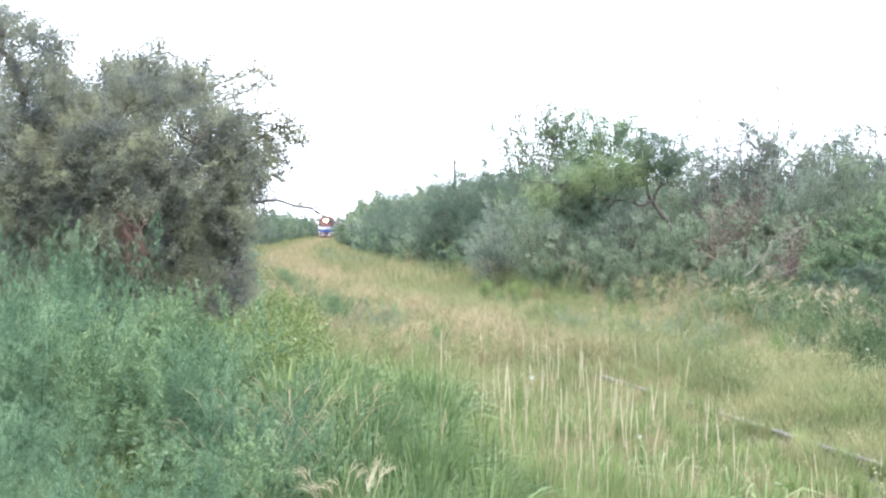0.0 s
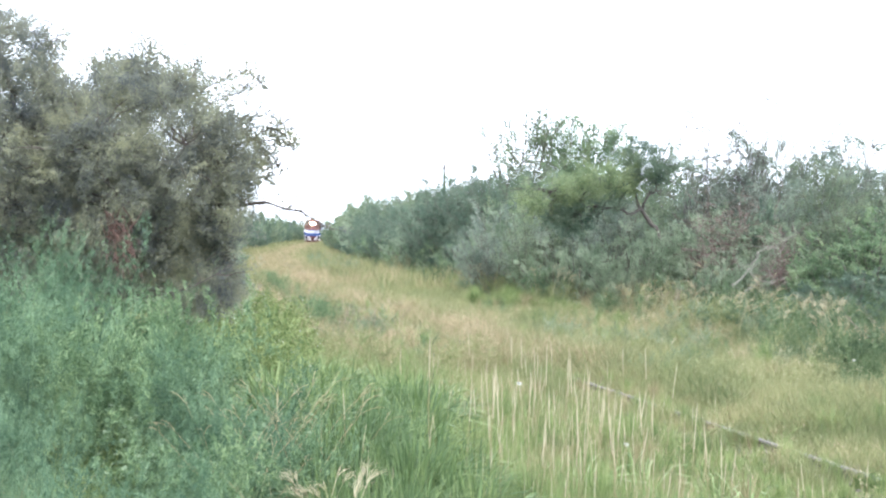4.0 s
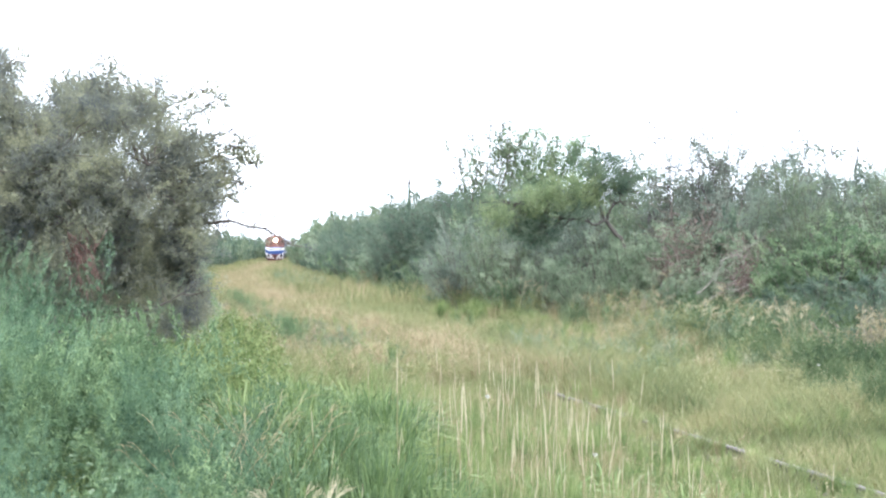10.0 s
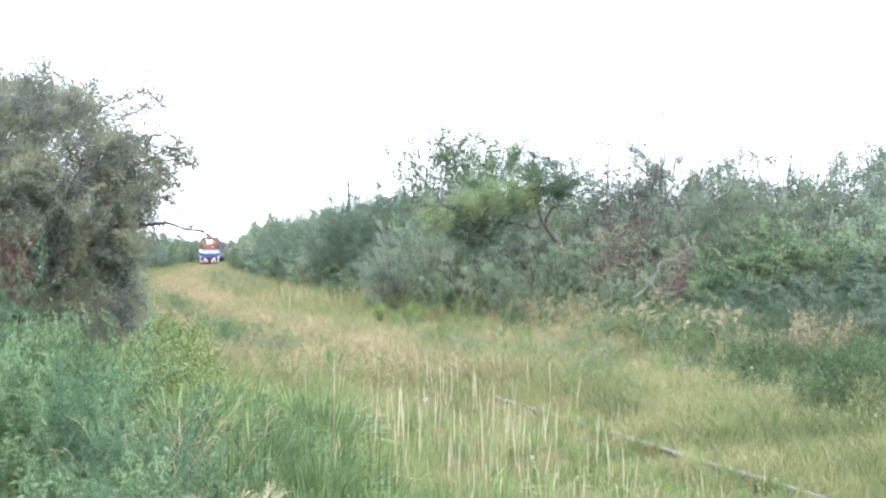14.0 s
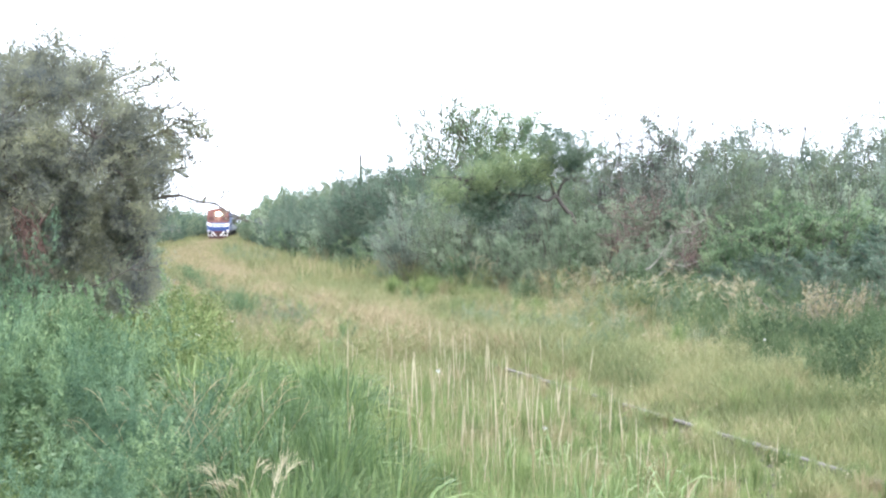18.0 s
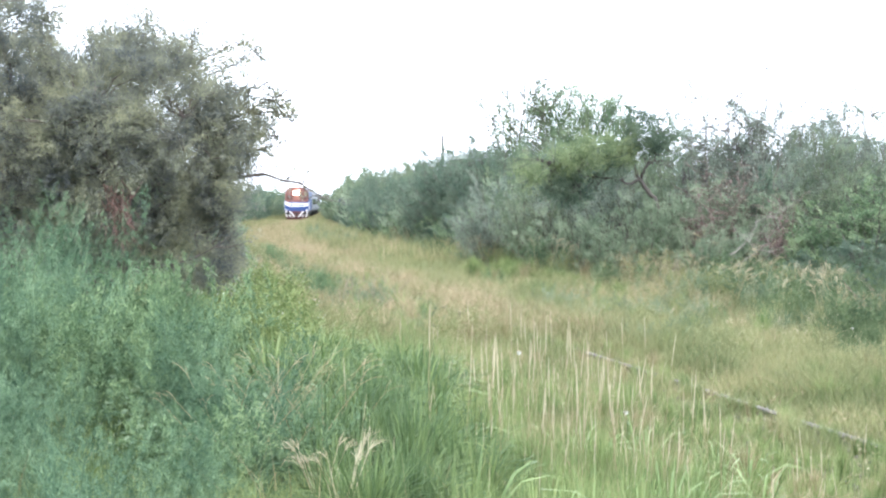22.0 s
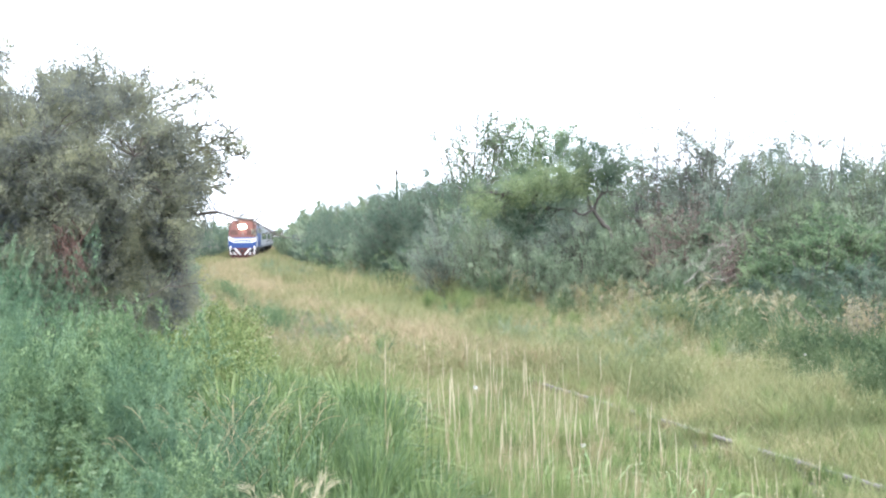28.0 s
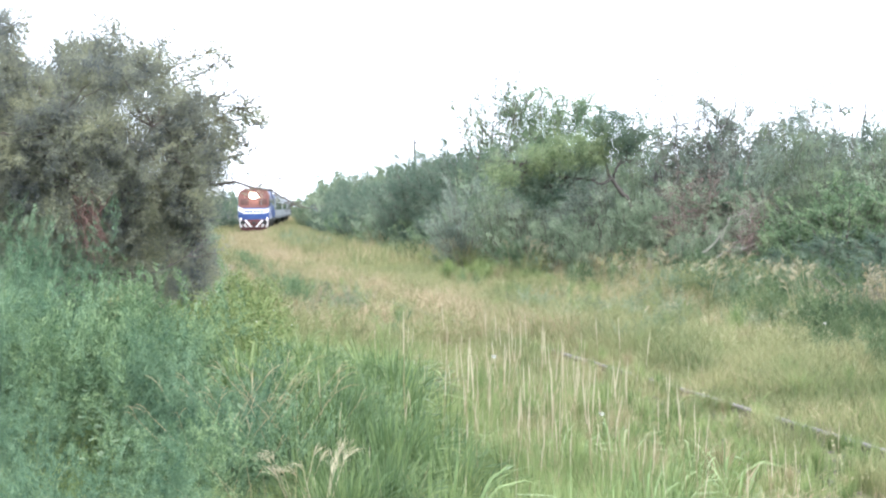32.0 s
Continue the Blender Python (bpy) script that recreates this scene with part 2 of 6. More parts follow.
def tube_arrays(path, radii, sides=5, base=0):
    """Rings of corners along a path, joined to a tapered tube (quads)."""
    path, radii = np.asarray(path, float), np.asarray(radii, float)
    d = np.gradient(path, axis=0)
    d /= np.linalg.norm(d, axis=1)[:, None] + 1e-9
    ref = np.where(np.abs(d[:, 2:3]) > 0.9, np.array([[1.0, 0, 0]]), np.array([[0, 0, 1.0]]))
    a = np.cross(d, ref)
    a /= np.linalg.norm(a, axis=1)[:, None] + 1e-9
    b = np.cross(d, a)
    ang = np.arange(sides) * 2 * np.pi / sides
    v = path[:, None] + radii[:, None, None] * (np.cos(ang)[None, :, None] * a[:, None] + np.sin(ang)[None, :, None] * b[:, None])
    i = np.arange(len(path) - 1)[:, None] * sides + np.arange(sides)[None]
    j = np.arange(len(path) - 1)[:, None] * sides + (np.arange(sides)[None] + 1) % sides
    q = np.stack([i, j, j + sides, i + sides], -1).reshape(-1, 4) + base
    return v.reshape(-1, 3), q


def tubes_mesh(name, paths, material, sides=5):
    vs, qs, base = [], [], 0
    for p, r in paths:
        v, q = tube_arrays(p, r, sides, base)
        vs.append(v), qs.append(q)
        base += len(v)
    return raw_mesh(name, np.concatenate(vs), np.concatenate(qs), material, True)


def wander(rng, a, b, n, sway):
    """A crooked path from a to b."""
    t = np.linspace(0, 1, n)[:, None]
    p = np.asarray(a, float) * (1 - t) + np.asarray(b, float) * t
    p[1:-1] += rng.normal(0, sway, (n - 2, 3))
    return p


def unit(rng, n):
    d = rng.normal(0, 1, (n, 3))
    return d / np.linalg.norm(d, axis=1)[:, None]


def leaves_mesh(name, rng, p, length, width, material, lift=0.3, along=None, fine=False):
    """A small folded leaf at each point of p."""
    n = len(p)
    d = unit(rng, n) if along is None else along + 0.5 * unit(rng, n)
    d[:, 2] += lift
    d /= np.linalg.norm(d, axis=1)[:, None]
    s = np.cross(d, unit(rng, n))
    s /= np.linalg.norm(s, axis=1)[:, None] + 1e-9
    size = rng.uniform(0.6, 1.35, (n, 1))
    if fine:
        v = np.stack([p - s * width * size * 0.5, p + s * width * size * 0.5, p + d * length * size], 1).reshape(-1, 3)
        return raw_mesh(name, v, np.arange(3 * n).reshape(-1, 3), material)
    mid = p + d * length * size * 0.45
    v = np.stack([p, mid + s * width * size * 0.5, p + d * length * size, mid - s * width * size * 0.5], 1).reshape(-1, 3)
    return raw_mesh(name, v, np.arange(4 * n).reshape(-1, 4), material)


def crown_points(rng, lobes, clumps, per, sigma, shell=0.55):
    """Leafy sprigs in lobes (x, y, z, rx, ry, rz, weight). Each lobe is broken up in lumps, and the sprigs point outwards."""
    lumps = []
    for x, y, z, rx, ry, rz, w in lobes:
        lumps.append((x, y, z, rx * 0.8, ry * 0.8, rz * 0.8, w * 0.45))
        for d in unit(rng, 8):
            k = rng.uniform(0.22, 0.5)
            f = rng.uniform(0.55, 1.0)
            lumps.append((x + d[0] * rx * f, y + d[1] * ry * f, z + d[2] * rz * f, max(rx, 0.5) * k, max(ry, 0.5) * k, max(rz, 0.5) * k, w * k * 0.28))
    lob = np.array(lumps, float)
    pick = rng.choice(len(lob), clumps, p=lob[:, 6] / lob[:, 6].sum())
    d = unit(rng, clumps)
    rad = rng.uniform(shell ** 3, 1.0, clumps) ** (1 / 3)
    c = lob[pick, :3] + d * lob[pick, 3:6] * rad[:, None]
    way = d + 0.45 * unit(rng, clumps) + np.array([0, 0, 0.35])
    way /= np.linalg.norm(way, axis=1)[:, None]
    run = sigma * rng.uniform(1.0, 3.4, clumps)
    num = np.maximum(3, (per * rng.uniform(0.4, 1.6, clumps)).astype(int))
    idx = np.repeat(np.arange(clumps), num)
    t = rng.uniform(-0.4, 1.0, len(idx))
    p = c[idx] + way[idx] * (t * run[idx])[:, None] + np.clip(rng.normal(0, 1, (len(idx), 3)), -1.5, 1.5) * (sigma * (0.62 - 0.35 * np.clip(t, 0, 1)))[:, None]
    return c + way * run[:, None] * 0.8, p, c - way, idx


# ---- the plan: track line and ground ----
SAMPLES = np.linspace(-30, 420, 1801)
SLOPE = np.interp(SAMPLES, [-30, 8, 30, 113, 250], [-0.25, -0.262, -0.277, -0.0685, -0.078])
LINE = np.concatenate([[0], np.cumsum((SLOPE[1:] + SLOPE[:-1]) / 2 * np.diff(SAMPLES))])
LINE += 3.12 - np.interp(18, SAMPLES, LINE)
ARC = np.concatenate([[0], np.cumsum(np.hypot(np.diff(SAMPLES), np.diff(LINE)))])


def xc(y):
    return np.interp(y, SAMPLES, LINE)


def ease(a):
    a = np.clip(a, 0, 1)
    return a * a * (3 - 2 * a)


def wave(x, y, k):
    """A cheap uneven field between about -1 and 1."""
    return (np.sin(1.3 * k * x + 0.7 * k * y + 1.1) + np.sin(-0.8 * k * x + 1.7 * k * y + 4.2) + np.sin(2.1 * k * x - 1.2 * k * y + 2.0) + np.sin(0.5 * k * x + 2.9 * k * y)) / 3


def ground_z(x, y):
    x, y = np.asarray(x, float), np.asarray(y, float)
    u = x - xc(y)
    bank = 0.7 * ease((-u - 2.5) / 5) * (1 - 0.75 * ease((y - 18) / 25))
    rise = 0.35 * ease((u - 6) / 6)
    far = ease((np.abs(u) - 25) / 60) * 0.6
    return bank + rise + far + 0.05 * wave(x, y, 0.6) * ease((np.abs(u) - 1.2) / 1.5) - 0.02


def gz(x, y):
    return float(ground_z(x, y))


def make_ground():
    ys = np.concatenate([np.linspace(-60, 0, 20)[:-1], np.linspace(0, 60, 121)[:-1], np.linspace(60, 260, 81)[:-1], np.geomspace(260, 2500, 16)])
    us = np.concatenate([-np.geomspace(30, 1800, 14)[::-1], np.linspace(-29, 29, 117), np.geomspace(30, 1800, 14)])
    U, Y = np.meshgrid(us, ys)
    X = U + xc(Y)
    Z = ground_z(X, Y)
    w = len(us)
    i = (np.arange(len(ys) - 1)[:, None] * w + np.arange(w - 1)[None]).ravel()
    q = np.stack([i, i + 1, i + w + 1, i + w], 1)
    g = link("ground", raw_mesh("ground", np.stack([X, Y, Z], -1).reshape(-1, 3), q, M_SOIL, True))
    tagged(g, "uneven ground under rough grass and dry litter", "ground", kind="structure")


make_ground()


# ---- railway track ----
def place_on_track(s, side=0.0, z=0.0):
    """The place at arc length s, side metres to the right of the line, and the line's heading."""
    y = np.interp(s, ARC, SAMPLES)
    k = np.interp(y, SAMPLES, SLOPE)
    n = math.hypot(1, k)
    return xc(y) + side / n, y - side * k / n, z, math.degrees(math.atan2(-k, 1))


def make_track():
    track = tagged(new("railway_track"), "old overgrown railway track with rusty steel rails", "railway track", kind="structure")
    s0, s1 = np.interp(-24, SAMPLES, ARC), np.interp(330, SAMPLES, ARC)
    prof = [(-0.065, 0), (-0.065, 0.015), (-0.012, 0.03), (-0.012, 0.105), (-0.035, 0.115), (-0.035, 0.145), (0.035, 0.145), (0.035, 0.115), (0.012, 0.105), (0.012, 0.03), (0.065, 0.015), (0.065, 0)]
    ss = np.concatenate([np.arange(s0, s0 + 96, 1.0), np.arange(s0 + 96, s1, 4.0)])
    for side in (-0.873, 0.873):
        v = []
        for s in ss:
            for px, pz in prof:
                x, y, z, _ = place_on_track(s, side + px, pz - 0.065)
                v.append((x, y, z))
        k = len(prof)
        q = [(a * k + b, a * k + (b + 1) % k, (a + 1) * k + (b + 1) % k, (a + 1) * k + b) for a in range(len(ss) - 1) for b in range(k)]
        link("rail", raw_mesh("rail", v, q, M_RAIL), track, "worn grey steel rail")
    me = bpy.data.meshes.new("sleeper")
    bm = box_bm(-1.35, 1.35, -0.12, 0.12, -0.17, -0.02, 0.015)
    bm.to_mesh(me)
    bm.free()
    me.materials.append(M_SLEEPER)
    rng = np.random.default_rng(3)
    for i in range(150):
        x, y, z, a = place_on_track(s0 + i * 0.66)
        ob = link("sleeper", me, track)
        ob.matrix_basis = pose(x, y, rng.uniform(-0.02, 0.0), rng.normal(0, 0.6), rng.normal(0, 0.6), a + rng.normal(0, 1.0))
    n = 9000
    s, side = rng.uniform(s0 + 16, s0 + 86, n), rng.uniform(-1.9, 1.9, n)
    p = np.array([place_on_track(a, b)[:2] for a, b in zip(s, side)])
    z = ground_z(p[:, 0], p[:, 1])
    r = rng.uniform(0.018, 0.04, n)
    d = unit(rng, n * 6).reshape(n, 6, 3) * 0.3 + np.array([(1, 0, 0), (0, 1, 0), (-1, 0, 0), (0, -1, 0), (0, 0, 0.8), (0, 0, -0.8)])
    v = np.stack([p[:, 0], p[:, 1], z + 0.005], 1)[:, None] + d * r[:, None, None]
    f = np.array([(0, 1, 4), (1, 2, 4), (2, 3, 4), (3, 0, 4), (1, 0, 5), (2, 1, 5), (3, 2, 5), (0, 3, 5)])
    t = (np.arange(n)[:, None, None] * 6 + f[None]).reshape(-1, 3)
    tagged(link("ballast", raw_mesh("ballast", v.reshape(-1, 3), t, M_STONE)), "scattered grey ballast stones between the rails", "ballast", kind="stuff")


make_track()


# ---- trees and shrubs ----
def sprigs(rng, starts, ways, lengths, per, spread):
    """Points of leaves along short leafy sprigs, and the way each sprig runs."""
    n = np.maximum(4, (per * rng.uniform(0.5, 1.5, len(starts))).astype(int))
    idx = np.repeat(np.arange(len(starts)), n)
    t = rng.uniform(0.0, 1.05, len(idx))
    p = starts[idx] + ways[idx] * (t * lengths[idx])[:, None] + rng.normal(0, 1, (len(idx), 3)) * (spread * (1.1 - 0.6 * t))[:, None]
    return p, ways[idx]


def make_left_tree():
    rng = np.random.default_rng(11)
    tree = tagged(new("spreading_tree"), "low spreading thorn tree with small olive-grey leaves", "tree")
    # limbs from a short forked trunk
    limbs = [((0, 0, -0.1), (0.35, 0.2, 1.9), 0.16, 0.08), ((0.1, 0, 0.3), (1.25, 0.1, 2.2), 0.11, 0.04), ((0, 0, 0.4), (-1.2, 0.2, 2.6), 0.13, 0.05), ((0.35, 0.2, 1.9), (0.62, 0.1, 3.5), 0.06, 0.008),
             ((-0.9, 0.2, 2.2), (-1.3, 0.2, 3.8), 0.06, 0.012), ((-0.6, 0.1, 1.6), (-2.8, 0.2, 2.9), 0.08, 0.03), ((0.2, 0.1, 1.2), (0.2, -0.8, 2.6), 0.06, 0.015), ((0.6, 0.1, 1.6), (1.2, -0.6, 2.5), 0.05, 0.015), ((-1.0, 0.2, 2.3), (-1.7, -0.7, 3.0), 0.05, 0.015), ((0.9, 0.1, 1.9), (1.6, 0.1, 1.5), 0.04, 0.012)]
    nodes = []
    for k, (p0, p1, r0, r1) in enumerate(limbs):
        p = wander(rng, p0, p1, 8, 0.06)
        nodes.append(p)
        link("trunk" if k == 0 else "limb", tubes_mesh("limb", [(p, np.linspace(r0, r1, 8))], M_BARK, 7), tree)
    nodes = np.concatenate(nodes)
    # the crown: clumps of leafy sprigs on the outside of these masses (centre, radii, number of clumps)
    masses = [((0.45, 0.0, 2.15), (1.42, 1.15, 1.12), 430), ((-0.75, 0.0, 2.15), (1.0, 1.1, 1.15), 190), ((-2.0, 0.2, 2.7), (1.6, 1.2, 1.4), 350), ((0.58, 0.0, 3.35), (0.22, 0.25, 0.33), 12), ((1.0, 0.0, 3.12), (0.32, 0.3, 0.26), 14), ((0.25, 0.1, 3.1), (0.4, 0.35, 0.25), 14),
              ((1.5, 0.1, 2.4), (0.42, 0.45, 0.5), 44), ((1.35, 0.1, 1.7), (0.4, 0.5, 0.45), 34), ((-1.0, 0.1, 3.55), (0.32, 0.4, 0.42), 22), ((-2.1, 0.2, 4.15), (0.9, 0.6, 0.5), 60), ((1.2, 0.1, 1.15), (0.55, 0.5, 0.5), 34), ((1.3, 0.1, 0.7), (0.35, 0.4, 0.4), 18), ((-1.9, -0.5, 1.25), (1.1, 0.5, 0.45), 44), ((-0.5, -0.55, 1.35), (0.6, 0.4, 0.3), 18), ((-3.2, 0.2, 2.2), (1.0, 0.9, 1.4), 60)]
    c, d = [], []
    for mid, rad, n in masses:
        e = unit(rng, n)
        c.append(np.array(mid) + e * np.array(rad) * rng.uniform(0.66, 1.02, (n, 1)))
        d.append(e)
    c, d = np.concatenate(c), np.concatenate(d)
    deep = np.zeros(len(c))
    for mid, rad, n in masses[:3]:
        deep = np.maximum(deep, 1 - np.linalg.norm((c - np.array(mid)) / np.array(rad), axis=1))
    keep = (deep < 0.38) | (rng.random(len(c)) < 0.3)
    c, d = c[keep], d[keep]
    c[:, 2] += 0.1 * ease((c[:, 2] - 2.2) / 1.0)
    wood = []
    for q in c[::2]:
        near = nodes[np.argmin(((nodes - q) ** 2).sum(1) + 0.6 * np.maximum(0, nodes[:, 2] - q[2]))]
        wood.append((wander(rng, near, q, 6, 0.05 * np.linalg.norm(q - near) + 0.01), np.linspace(0.014, 0.004, 6)))
    m = 10
    size = np.repeat(rng.uniform(0.6, 1.3, len(c)), m)
    w = np.repeat(d, m, 0) * 0.65 + unit(rng, len(c) * m) * 0.8 + np.array([0, 0, 0.05])
    w /= np.linalg.norm(w, axis=1)[:, None]
    starts = np.repeat(c, m, 0) + rng.normal(0, 0.085, (len(c) * m, 3)) * size[:, None]
    p, ways = sprigs(rng, starts, w, 0.22 * size * rng.uniform(0.5, 1.5, len(size)), 40, 0.036)
    # thin foliage inside, which closes the view through the crown
    inner = np.concatenate([np.array(mid) + unit(rng, k) * np.array(rad) * rng.uniform(0.2, 0.75, (k, 1)) for (mid, rad, _), k in zip(masses[:3], (900, 420, 500))])
    pi, wi = sprigs(rng, inner, unit(rng, len(inner)), np.full(len(inner), 0.28), 50, 0.085)
    link("crown", leaves_mesh("crown", rng, np.concatenate([p, pi]), 0.033, 0.0125, M_TREE, 0.05, np.concatenate([ways, wi]) * 0.7, True), tree)
    # the long bare bough towards the line, and sparse outer boughs with small leaves
    bough = np.array([(0.6, 0.1, 1.85), (1.735, 0.05, 1.86), (2.06, 0.0, 1.89), (2.27, 0.0, 1.82), (2.47, 0.0, 1.79), (2.74, 0.0, 1.63)])
    link("limb", tubes_mesh("limb", [(bough, np.linspace(0.024, 0.010, 6))], M_BARK, 6), tree, "long dark bare bough")
    starts, w = [], []
    outer = [[(0.9, 0.1, 2.9), (1.2, 0.1, 3.14), (1.66, 0.1, 3.42), (1.96, 0.0, 3.28)], [(1.0, 0.1, 2.8), (1.3, 0.1, 3.0), (1.7, 0.05, 3.14), (1.95, 0.0, 3.34)], [(1.4, 0.1, 2.45), (1.78, 0.1, 2.6), (2.15, 0.0, 2.74), (2.34, 0.0, 2.88)],
             [(1.5, 0.1, 2.55), (1.87, 0.1, 2.62), (2.15, 0.1, 2.6), (2.42, 0.0, 2.5)], [(1.5, 0.05, 2.3), (1.82, 0.05, 2.38), (2.0, 0.0, 2.4), (2.2, 0.0, 2.33)], [(1.3, 0.1, 2.75), (1.6, 0.1, 2.85), (1.85, 0.05, 2.86), (2.1, 0.0, 2.95)], [(1.4, 0.1, 2.1), (1.7, 0.1, 2.12), (1.9, 0.05, 2.16), (2.08, 0.0, 2.2)],
             [(0.5, 0.1, 3.0), (0.56, 0.1, 3.35), (0.6, 0.1, 3.6), (0.64, 0.1, 3.8)], [(0.95, 0.1, 3.0), (1.08, 0.1, 3.25), (1.16, 0.1, 3.42), (1.2, 0.1, 3.52)], [(0.1, 0.1, 2.9), (0.28, 0.1, 3.15), (0.36, 0.1, 3.35), (0.4, 0.1, 3.5)], [(-0.6, 0.1, 3.1), (-0.66, 0.1, 3.45), (-0.62, 0.1, 3.65), (-0.5, 0.1, 3.75)], [(0.0, 0.1, 3.0), (-0.06, 0.1, 3.2), (-0.02, 0.1, 3.4), (0.06, 0.1, 3.5)]]
    for line in outer:
        p = np.concatenate([wander(rng, line[i], line[i + 1], 5, 0.02)[: 5 if i == 2 else 4] for i in range(3)])
        wood.append((p, np.linspace(0.014, 0.006, len(p))))
        for _ in range(30):
            q = p[rng.integers(2, len(p))]
            way = rng.normal(0, 1, 3) * (1, 0.8, 0.7) + np.array([0.3, 0, 0.05])
            way /= np.linalg.norm(way)
            run = rng.uniform(0.06, 0.24)
            wood.append((wander(rng, q, q + way * run, 4, 0.02), np.linspace(0.006, 0.0035, 4)))
            if rng.random() < 0.9:
                starts.append(q + way * run * 0.4), w.append(way * run)
    for k in range(30):
        q = bough[rng.integers(1, 6)] + rng.normal(0, 0.02, 3)
        e = np.array([rng.normal(0, 0.15), rng.normal(0, 0.1), rng.uniform(-0.12, 0.14)])
        wood.append((wander(rng, q, q + e, 4, 0.02), np.linspace(0.007, 0.004, 4)))
        if k % 3 == 0:
            starts.append(q + e * 0.6), w.append(e * 0.5)
    for k in range(40):
        q = np.array([rng.uniform(-2.9, 1.3), rng.uniform(-0.3, 0.5), 0])
        q[2] = np.interp(q[0], [-2.9, -1.5, -0.9, -0.3, 0.3, 1.3], [3.9, 3.7, 3.3, 2.95, 3.0, 2.95])
        e = np.array([rng.normal(0, 0.15), 0, rng.uniform(0.25, 0.5)])
        wood.append((wander(rng, q, q + e, 5, 0.03), np.linspace(0.008, 0.003, 5)))
        starts.append(q + e * 0.5), w.append(e * 0.6)
    starts, w = np.array(starts), np.array(w)
    runs = np.linalg.norm(w, axis=1)
    p, ways = sprigs(rng, starts, w / runs[:, None], runs, 30, 0.042)
    tagged(link("branchwork", tubes_mesh("branchwork", wood, M_BARK, 3), tree, "thin crooked twigs"), kind="stuff")
    link("outer_foliage", leaves_mesh("outer_foliage", rng, p, 0.042, 0.016, M_TREE, 0.1, ways * 0.7), tree)
    snag = np.array([(0.5, -0.2, 0.75), (1.0, -0.5, 0.85), (1.35, -0.7, 0.95), (1.6, -0.75, 1.08), (1.78, -0.75, 1.2)])
    link("limb", tubes_mesh("limb", [(snag, np.linspace(0.010, 0.004, 5)), (wander(rng, snag[2], snag[2] + np.array([0.05, 0, 0.3]), 5, 0.03), np.linspace(0.008, 0.003, 5)), (wander(rng, snag[3], snag[3] + np.array([0.35, 0, 0.02]), 5, 0.03), np.linspace(0.008, 0.004, 5))], M_BARK, 6), tree, "grey dead limb")
    hang = [(wander(rng, (0.58 + rng.normal(0, 0.1), -1.0, 1.62 + rng.normal(0, 0.1)), (0.62 + rng.normal(0, 0.14), -1.1, rng.uniform(0.95, 1.35)), 6, 0.04), np.linspace(0.007, 0.003, 6)) for _ in range(38)]
    tagged(link("dead_brushwood", tubes_mesh("dead_brushwood", hang, M_RED, 4), tree, "reddish dead hanging twigs"), kind="stuff")
    tree.matrix_basis = pose(-4.05, 14.0, gz(-4.05, 14.0)) @ Matrix.Diagonal((1.0, 1.0, 1.04, 1))


make_left_tree()


def weed_kind(seed, label, material, stems_n, top, leaf, wid, m=26):
    """A weed of upright stems with side sprays that carry narrow leaves."""
    rng = np.random.default_rng(seed)
    weed = tagged(new("feathery_weed"), label, "weed", "weeds on the bank")
    stems, pts, dirs = [], [], []
    for _ in range(stems_n):
        a = np.append(rng.normal(0, 0.13, 2), 0)
        b = np.append(a[:2] * 2.3 + rng.normal(0, 0.13, 2), top * rng.uniform(0.6, 1.0))
        p = wander(rng, a, b, 6, 0.025)
        stems.append((p, np.linspace(0.005, 0.002, 6)))
        for t in np.linspace(0.3, 1.0, 17):
            q = np.array([np.interp(t, np.linspace(0, 1, 6), p[:, i]) for i in range(3)])
            w = rng.uniform(0, 6.28)
            d = np.array([math.cos(w), math.sin(w), rng.uniform(0.15, 0.9) + 1.2 * (t > 0.95)])
            reach = rng.uniform(0.1, 0.2) * (1.35 - 0.75 * t)
            f = np.linspace(0.1, 1.0, m)[:, None]
            pts.append(q + d * reach * f + rng.normal(0, 0.010, (m, 3)))
            dirs.append(np.tile(d, (m, 1)) * 0.7 + unit(rng, m) * 1.1)
    tagged(link("stalkwork", tubes_mesh("stalkwork", stems, material, 3), weed), kind="stuff")
    link("foliage", leaves_mesh("foliage", rng, np.concatenate(pts), leaf, wid, material, 0.25, np.concatenate(dirs), True), weed)
    return weed


